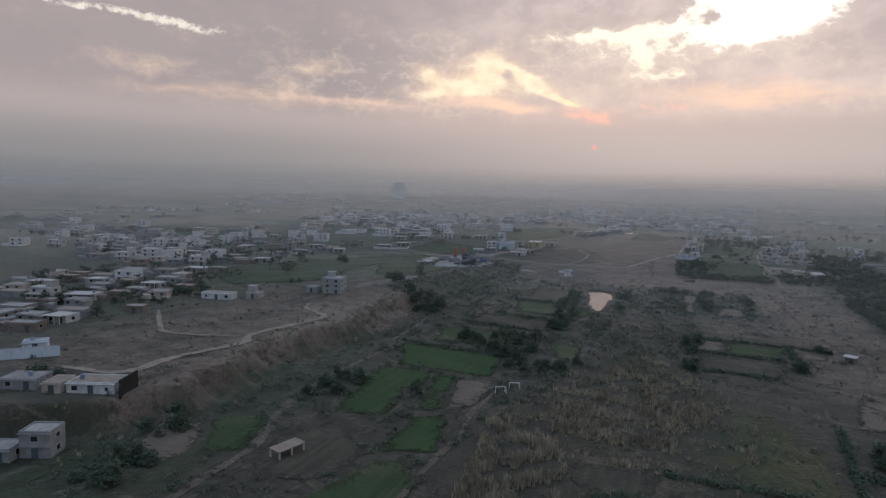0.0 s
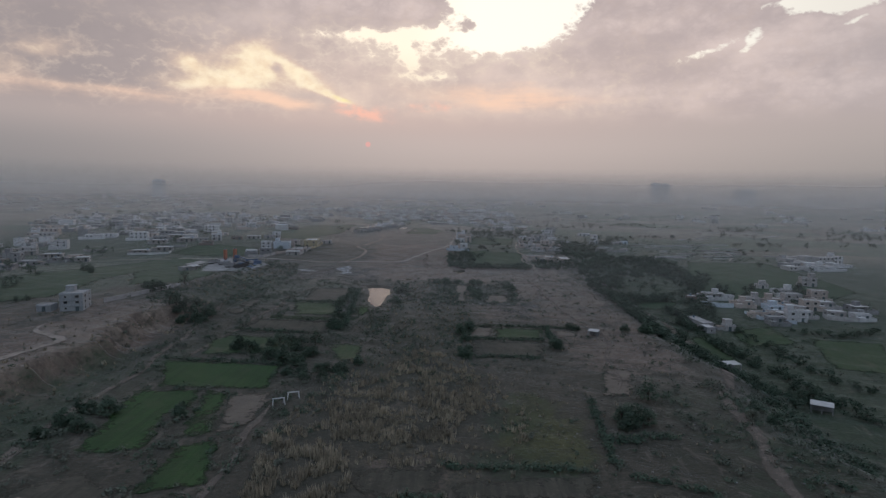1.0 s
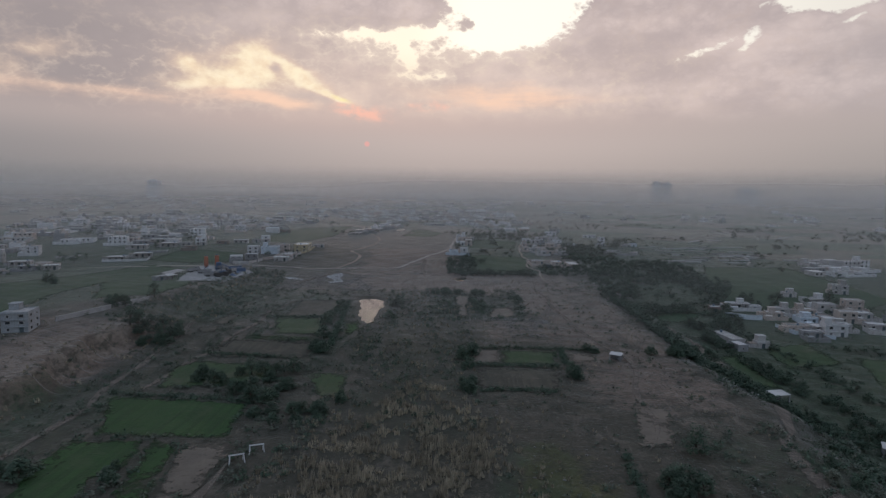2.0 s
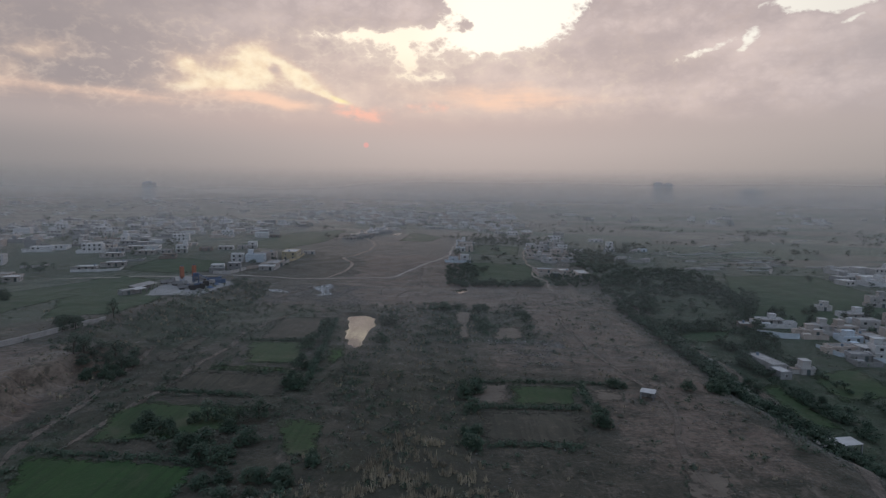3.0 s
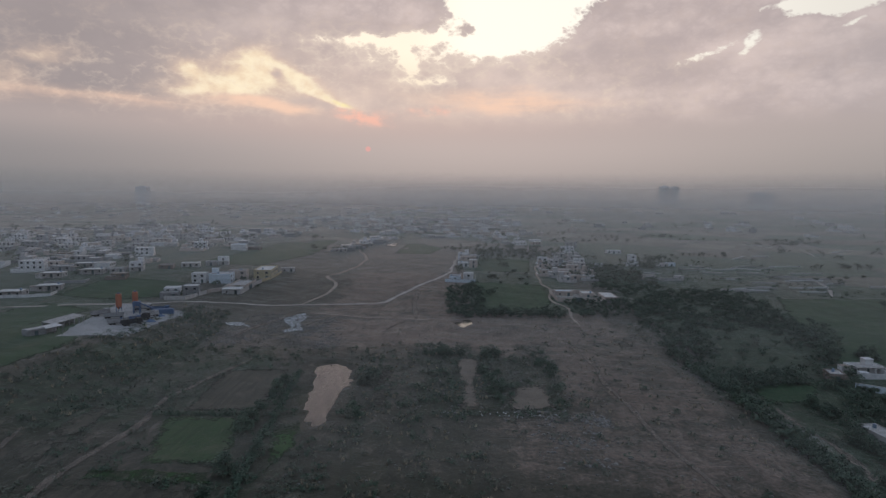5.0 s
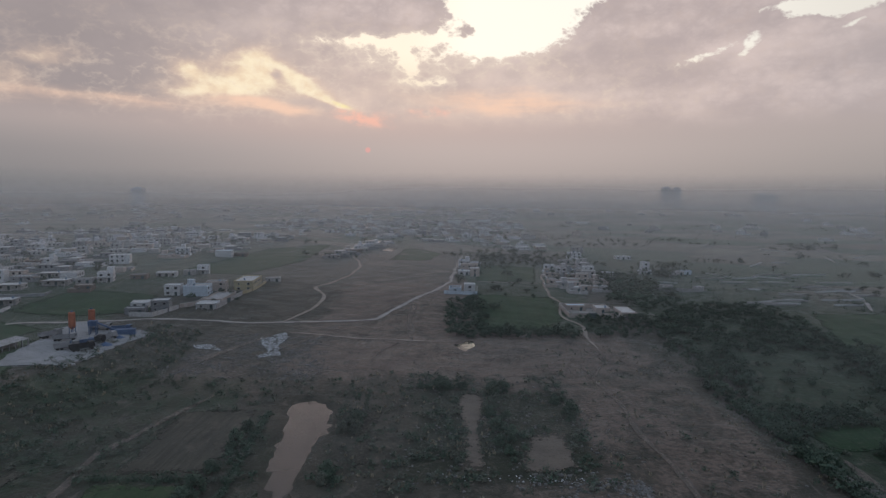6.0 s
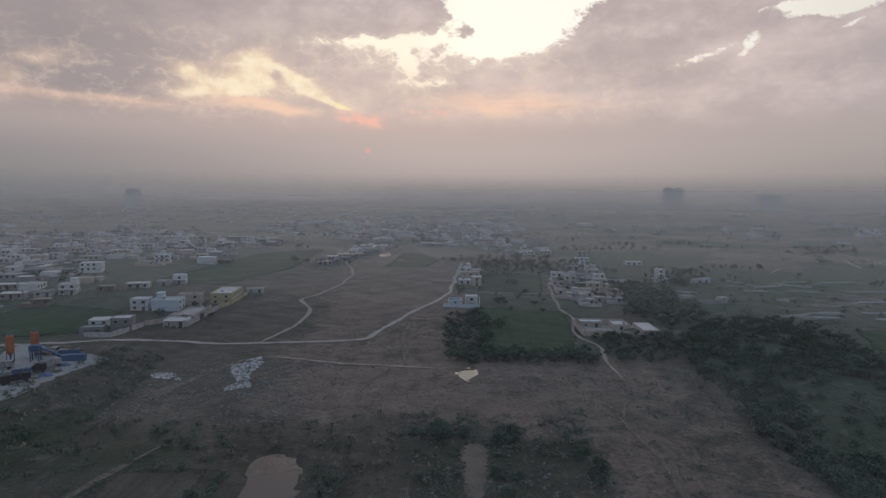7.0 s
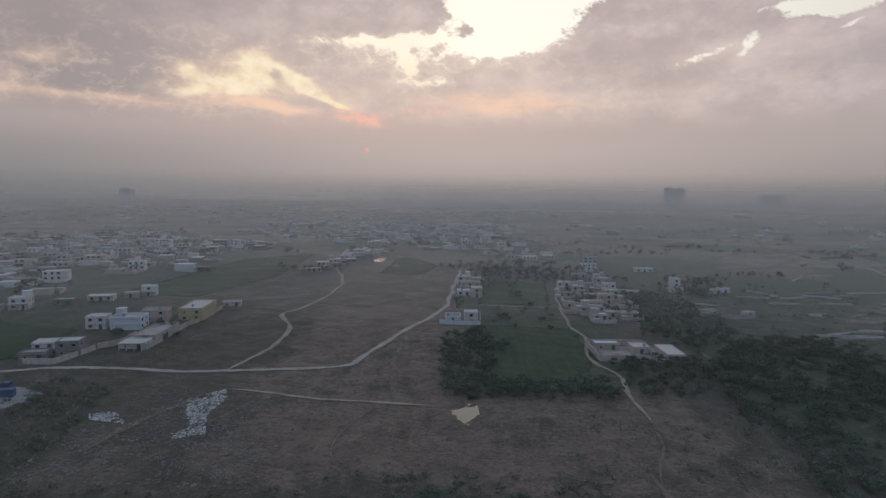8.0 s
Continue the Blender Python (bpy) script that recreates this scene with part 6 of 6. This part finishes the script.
# rows of thorn trees down the slope and between the low plots
for row in ([(114, 253), (111, 203), (113, 169), (117, 149), (117, 126), (121, 107)], [(132, 234), (132, 197), (131, 164), (133, 144), (138, 133)], [(158, 217), (173, 210), (198, 221)],
            [(88, 150), (92, 120), (90, 90), (84, 60)]):
    for (ax, ay), (bx, by) in zip(row, row[1:]):
        n = int(math.hypot(bx - ax, by - ay) / 1.6)
        for k in range(n):
            if rng.random() < 0.8:
                plant(ax + (bx - ax) * k / n + rng.uniform(-2.4, 2.4), ay + (by - ay) * k / n + rng.uniform(-2, 2), (3, 3, 5, 5, 1, 4), 1.2, True)


for _ in range(70):
    cx, cy = rng.uniform(-160, 620), rng.uniform(540, 1250)
    for _ in range(rng.randrange(5, 13)):
        plant(cx + rng.uniform(-24, 24), cy + rng.uniform(-6, 6), (0, 1, 2, 3), 2, True)
for poly, n in ((TOWN[0][0], 40), (TOWN[1][0], 40), ([(-240, 70), (-182, 60), (-195, 200), (-230, 345), (-310, 300), (-280, 180)], 150), (TOWN[3][0], 90), (TOWN[2][0], 30), (TOWN[5][0], 25), (TOWN[7][0], 14), ([(100, 560), (420, 480), (420, 700), (110, 680)], 16)):
    xs, ys = [p[0] for p in poly], [p[1] for p in poly]
    for _ in range(n):
        x, y = rng.uniform(min(xs), max(xs)), rng.uniform(min(ys), max(ys))
        if inside(poly, x, y) > 0 and min((x - a) ** 2 + (y - b) ** 2 for a, b in placed) > 45:
            for _ in range(rng.randrange(1, 4)):
                plant(x + rng.uniform(-5, 5), y + rng.uniform(-5, 5), (0, 1, 2), 1.5, True)


# ---- scrub, reeds, stones: what nobody could count ----
def scatter(name, mat, label, category, spots, templates, seed):
    """One mesh of many small shapes: spots are (x, y, size), templates lists of corners and triangles."""
    rnd = np.random.default_rng(seed)
    vs, fs, n = [], [], 0
    for x, y, s in spots:
        v, f = templates[rnd.integers(len(templates))]
        a = rnd.uniform(0, math.tau)
        c, q = math.cos(a), math.sin(a)
        stretch = rnd.uniform(0.75, 1.25, 3) * s
        w = np.stack([(v[:, 0] * c - v[:, 1] * q) * stretch[0] + x, (v[:, 0] * q + v[:, 1] * c) * stretch[1] + y, v[:, 2] * stretch[2] + height(x, y)], 1)
        vs.append(w)
        fs.append(f + n)
        n += len(v)
    me = bpy.data.meshes.new(name)
    v, f = np.concatenate(vs), np.concatenate(fs)
    me.vertices.add(len(v))
    me.vertices.foreach_set("co", v.astype(np.float32).ravel())
    me.loops.add(f.size)
    me.loops.foreach_set("vertex_index", f.astype(np.int32).ravel())
    me.polygons.add(len(f))
    me.polygons.foreach_set("loop_start", np.arange(0, f.size, 3, dtype=np.int32))
    me.update(calc_edges=True)
    me.materials.append(mat)
    return tagged(new(name, me), label, category, kind="stuff")


def as_template(g):
    return np.array(g.v), np.array([(f[0], f[k], f[k + 1]) for f in g.f for k in range(1, len(f) - 1)])


def bush_template(seed):
    r = random.Random(seed)
    lobes = [(r.uniform(-0.5, 0.5), r.uniform(-0.5, 0.5), r.uniform(0.25, 0.6), r.uniform(0.35, 0.6)) for _ in range(4)]
    return as_template(leaf_cloud(r, lobes, 36, 0.17))


def reed_template(seed):
    r, g = random.Random(seed), Geo()
    for _ in range(16):
        a, b, h = r.uniform(-0.35, 0.35), r.uniform(-0.35, 0.35), r.uniform(0.5, 1.2)
        t, lean = r.uniform(0, 3.14), (r.uniform(-0.3, 0.3), r.uniform(-0.3, 0.3))
        c, s = math.cos(t) * 0.10, math.sin(t) * 0.10
        g.add([(a - c, b - s, -0.1), (a + c, b + s, -0.1), (a + lean[0], b + lean[1], h)], [(0, 1, 2)])
    return as_template(g)


def stone_template(seed):
    r, g = random.Random(seed), Geo()
    p = [Vector((r.uniform(0.6, 1.1) * x, r.uniform(0.6, 1.1) * y, r.uniform(0.4, 0.8) * z)) for x, y, z in ((1, 0, 0), (0, 1, 0), (-1, 0, 0), (0, -1, 0), (0.1, 0, 1), (0, 0, -0.8), (0.7, 0.7, 0.5), (-0.7, 0.6, 0.5))]
    g.add([tuple(q) for q in p], [(0, 6, 4), (6, 1, 4), (1, 7, 4), (7, 2, 4), (2, 3, 4), (3, 0, 4), (1, 6, 5), (6, 0, 5), (2, 7, 5), (7, 1, 5), (3, 2, 5), (0, 3, 5)])
    return as_template(g)


def wood_template(seed, tall, wide, leaves, size):
    """A loose thorn tree for the far woods: crown and stem as plain corner lists."""
    r, stem, lobes = random.Random(seed), Geo(), []
    stem.tube([(0, 0, -0.4), (0.1, 0, tall * 0.4), (0, 0.1, tall * 0.7)], [0.12, 0.08, 0.04], 4)
    for k in range(7):
        a, q = k * 0.9 + r.uniform(-0.3, 0.3), wide * r.uniform(0.25, 0.75)
        end = (math.cos(a) * q, math.sin(a) * q, tall * r.uniform(0.3, 0.85))
        lobes.append((*end, wide * r.uniform(0.2, 0.4)))
        if k % 2:
            stem.tube([(0.05, 0, tall * 0.25), end], [0.05, 0.02], 3)
    return as_template(leaf_cloud(r, lobes, leaves, size)), as_template(stem)


SIZES = ((6.2, 3.4), (4.6, 2.8), (7.0, 3.2), (3.6, 2.7), (4.2, 2.5), (2.9, 2.5))
WOOD = [[wood_template(70 + 3 * k + j, *SIZES[k], 230, 0.36) for j in range(3)] for k in range(6)]
FAR_WOOD = [[wood_template(170 + 3 * k + j, *SIZES[k], 70, 0.68) for j in range(3)] for k in range(6)]
# Beyond y 430 the crowns take the paler leaf colour in place of haze.
for name, which_part, mat, label, near_side in (("wood_crowns", 0, LEAF, "dense dark green thorn wood in the low ground", True), ("wood_crowns", 0, LEAF_DRY_HAZE, "far trees in a paler leaf colour standing in for haze", False),
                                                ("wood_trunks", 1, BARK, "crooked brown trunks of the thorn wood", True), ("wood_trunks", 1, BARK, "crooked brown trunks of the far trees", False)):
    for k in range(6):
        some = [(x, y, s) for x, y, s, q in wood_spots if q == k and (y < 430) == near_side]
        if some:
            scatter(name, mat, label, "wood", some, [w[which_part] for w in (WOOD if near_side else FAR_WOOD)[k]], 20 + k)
BUSH = [bush_template(k) for k in range(8)]
TUFT = [as_template(leaf_cloud(random.Random(50 + k), [(0, 0, 0.3, 0.6), (0.5, 0.3, 0.2, 0.4)], 14, 0.36)) for k in range(6)]
REED = [reed_template(k) for k in range(8)]
ROCK = [stone_template(k) for k in range(8)]
rnd = np.random.default_rng(5)


def spots_in(poly, count, lo, hi, keep=None):
    xs, ys = [p[0] for p in poly], [p[1] for p in poly]
    x, y = rnd.uniform(min(xs), max(xs), count * 4), rnd.uniform(min(ys), max(ys), count * 4)
    clump = np.sin(x * 0.33 + 2 * np.sin(y * 0.21)) * np.sin(y * 0.29 + 1.7 * np.sin(x * 0.17)) + rnd.uniform(-0.7, 0.7, len(x))
    ok = (inside(poly, x, y) > 0) & (clump > 0) & (inside(POND, x, y) < -1) & (inside(POOL, x, y) < -1)
    for _, _, f in FIELDS:
        ok &= inside(f, x, y) < 0.6
    x, y = x[ok][:count], y[ok][:count]
    s = lo + (hi - lo) * rnd.random(len(x)) ** 2
    return list(zip(x.tolist(), y.tolist(), s.tolist()))


BANK = [(-124, 20), (-100, 10), (-96, 150), (-92, 300), (-100, 345), (-125, 350), (-128, 250), (-118, 150)]
LEFT_LOW = [(-104, 5), (-30, 5), (-26, 120), (-18, 285), (-95, 285), (-98, 150)]
MIDDLE = [(-34, 100), (8, 100), (12, 292), (-30, 292)]
SCRUB = [(-10, 215), (36, 215), (36, 292), (-14, 292)]
SLOPE = [(70, 60), (106, 60), (112, 260), (98, 330), (76, 330), (78, 180)]
LIP = [(8, 20), (78, 20), (78, 330), (36, 330), (8, 180)]
OPEN = [(-95, 290), (78, 290), (80, 360), (0, 365), (-90, 360)]
BEYOND = [(-90, 368), (-40, 378), (-4, 470), (-10, 640), (-66, 640), (-84, 450)]
RAISED = [(-240, 20), (-120, 20), (-118, 220), (-150, 300), (-240, 160)]
LOWLAND = [(104, 60), (230, 60), (240, 560), (100, 560), (120, 330)]
bushes = (spots_in(BANK, 520, 0.4, 1.5) + spots_in([(-126, 185), (-96, 180), (-92, 300), (-100, 345), (-125, 350), (-128, 250)], 950, 0.5, 1.9) + spots_in(LEFT_LOW, 2200, 0.4, 2.0) + spots_in(MIDDLE, 1100, 0.4, 1.7) + spots_in(SCRUB, 420, 0.7, 2.2) + spots_in(SLOPE, 800, 0.6, 2.4)
          + spots_in(LIP, 800, 0.4, 1.4) + spots_in([(50, 30), (84, 30), (90, 110), (56, 110)], 420, 0.5, 1.8) + spots_in(OPEN, 130, 0.3, 0.8) + spots_in(BEYOND, 160, 0.3, 1.0) + spots_in(RAISED, 520, 0.4, 1.3) + spots_in(LOWLAND, 800, 0.7, 2.6))
hedge_lines = [((-79, 165), (-53, 163)), ((8, 174), (49, 174)), ((7, 153), (34, 154)), ((9, 131), (30, 131)), ((-47, 256), (-40, 175)), ((-88, 128), (-50, 124)), ((36, 156), (37, 172)), ((12, 352), (48, 350)), ((-72, 217), (-50, 218)), ((0, 54.5), (28, 54)), ((-11, 40.5), (0, 42)), ((-8, 43), (-2, 43)), ((0, 39), (30, 40)), ((35, 52), (47, 46)), ((47, 46), (48, 36)), ((35, 69), (50, 70)), ((36, 68), (42, 67)),
               ((70, 53), (73, 48)), ((33, 56), (36, 92))]
hedges = []
for (ax, ay), (bx, by) in hedge_lines:
    n = int(math.hypot(bx - ax, by - ay) / 0.55)
    hedges += [(ax + (bx - ax) * k / n + random.uniform(-0.6, 0.6), ay + (by - ay) * k / n + random.uniform(-0.6, 0.6), random.uniform(0.8, 1.7)) for k in range(n)]
for mat, _, poly in FIELDS:
    if mat in (CROP, CROP_DULL, FALLOW, TAN) and poly[0][1] > 56:
        for (ax, ay), (bx, by) in zip(poly, poly[1:] + poly[:1]):
            n = int(math.hypot(bx - ax, by - ay) / 0.9)
            keep = random.uniform(0.15, 0.75)
            bushes += [(ax + (bx - ax) * k / n + random.uniform(-0.5, 0.5), ay + (by - ay) * k / n + random.uniform(-0.5, 0.5), random.uniform(0.3, 0.8)) for k in range(n)
                       if math.sin(k * 0.31 + ax) * 0.5 + random.random() < keep]
tufts = []
for poly, n in ((BANK, 500), (LEFT_LOW, 900), (MIDDLE, 800), (LIP, 1000), (OPEN, 500), (BEYOND, 500), (RAISED, 900), (SLOPE, 400)):
    tufts += spots_in(poly, n, 0.2, 0.55)
half = len(bushes) // 2
random.shuffle(bushes)
scatter("scrub", LEAF, "dark green thorn scrub over the plain", "scrub", bushes[:half] + hedges, BUSH, 1)
scatter("dry_scrub", LEAF_DRY_HAZE, "dusty grey-green scrub over the plain", "scrub", bushes[half:], BUSH, 2)
scatter("tufts", LEAF_DRY_HAZE, "low dusty tufts of weeds over bare earth", "weeds", tufts, TUFT, 8)
REEDBED = [(-32, 20), (10, 30), (20, 80), (14, 112), (-30, 116), (-38, 70)]
reeds = spots_in(REEDBED, 800, 0.6, 1.5) + spots_in([(-38, 69), (-31, 72), (-18, 54), (-14, 30), (-32, 30)], 520, 0.9, 2.1) + spots_in([(-29, 87), (-18, 118), (-9, 139), (9, 120), (10, 89), (0, 66), (-22, 64)], 1000, 0.8, 1.8) + spots_in(MIDDLE, 600, 0.5, 1.1) + spots_in(LIP, 500, 0.4, 0.9) + spots_in(BANK, 500, 0.5, 1.3) + spots_in(RAISED, 400, 0.4, 0.9)
scatter("dry_reeds", STRAW, "clumps of dry straw-coloured reeds and grass", "reeds", reeds, REED, 3)
stones = spots_in(OPEN, 1500, 0.12, 0.5) + spots_in([(-95, 285), (-40, 285), (-48, 345), (-90, 345)], 2600, 0.15, 0.6) + spots_in(LIP, 800, 0.12, 0.5) + spots_in(SCRUB, 500, 0.15, 0.7) + spots_in(MIDDLE, 500, 0.12, 0.5)
stones += spots_in([(33, 221), (41, 219), (40, 212), (34, 213)], 160, 0.2, 0.7)
stones += spots_in([(20, 190), (40, 190), (40, 225), (18, 225)], 300, 0.2, 0.8)
scatter("rubble", STONE, "broken grey stones strewn over bare earth", "stones", stones, ROCK, 4)
waste = spots_in([(-4, 224), (12, 222.5), (29, 222), (29, 218.5), (12, 219.5), (-4, 220.5)], 110, 0.1, 0.4) + spots_in([(-76, 340), (-68, 348), (-65, 342), (-65, 326), (-60, 313), (-67, 310), (-69, 313), (-66, 318), (-72, 329)], 2600, 0.08, 0.42) + spots_in([(-98, 326), (-91, 327), (-85, 322), (-84, 319), (-94, 321)], 800, 0.08, 0.36)
scatter("waste_heap", DEBRIS, "strewn pale plastic and rubble waste", "waste", waste, ROCK, 6)
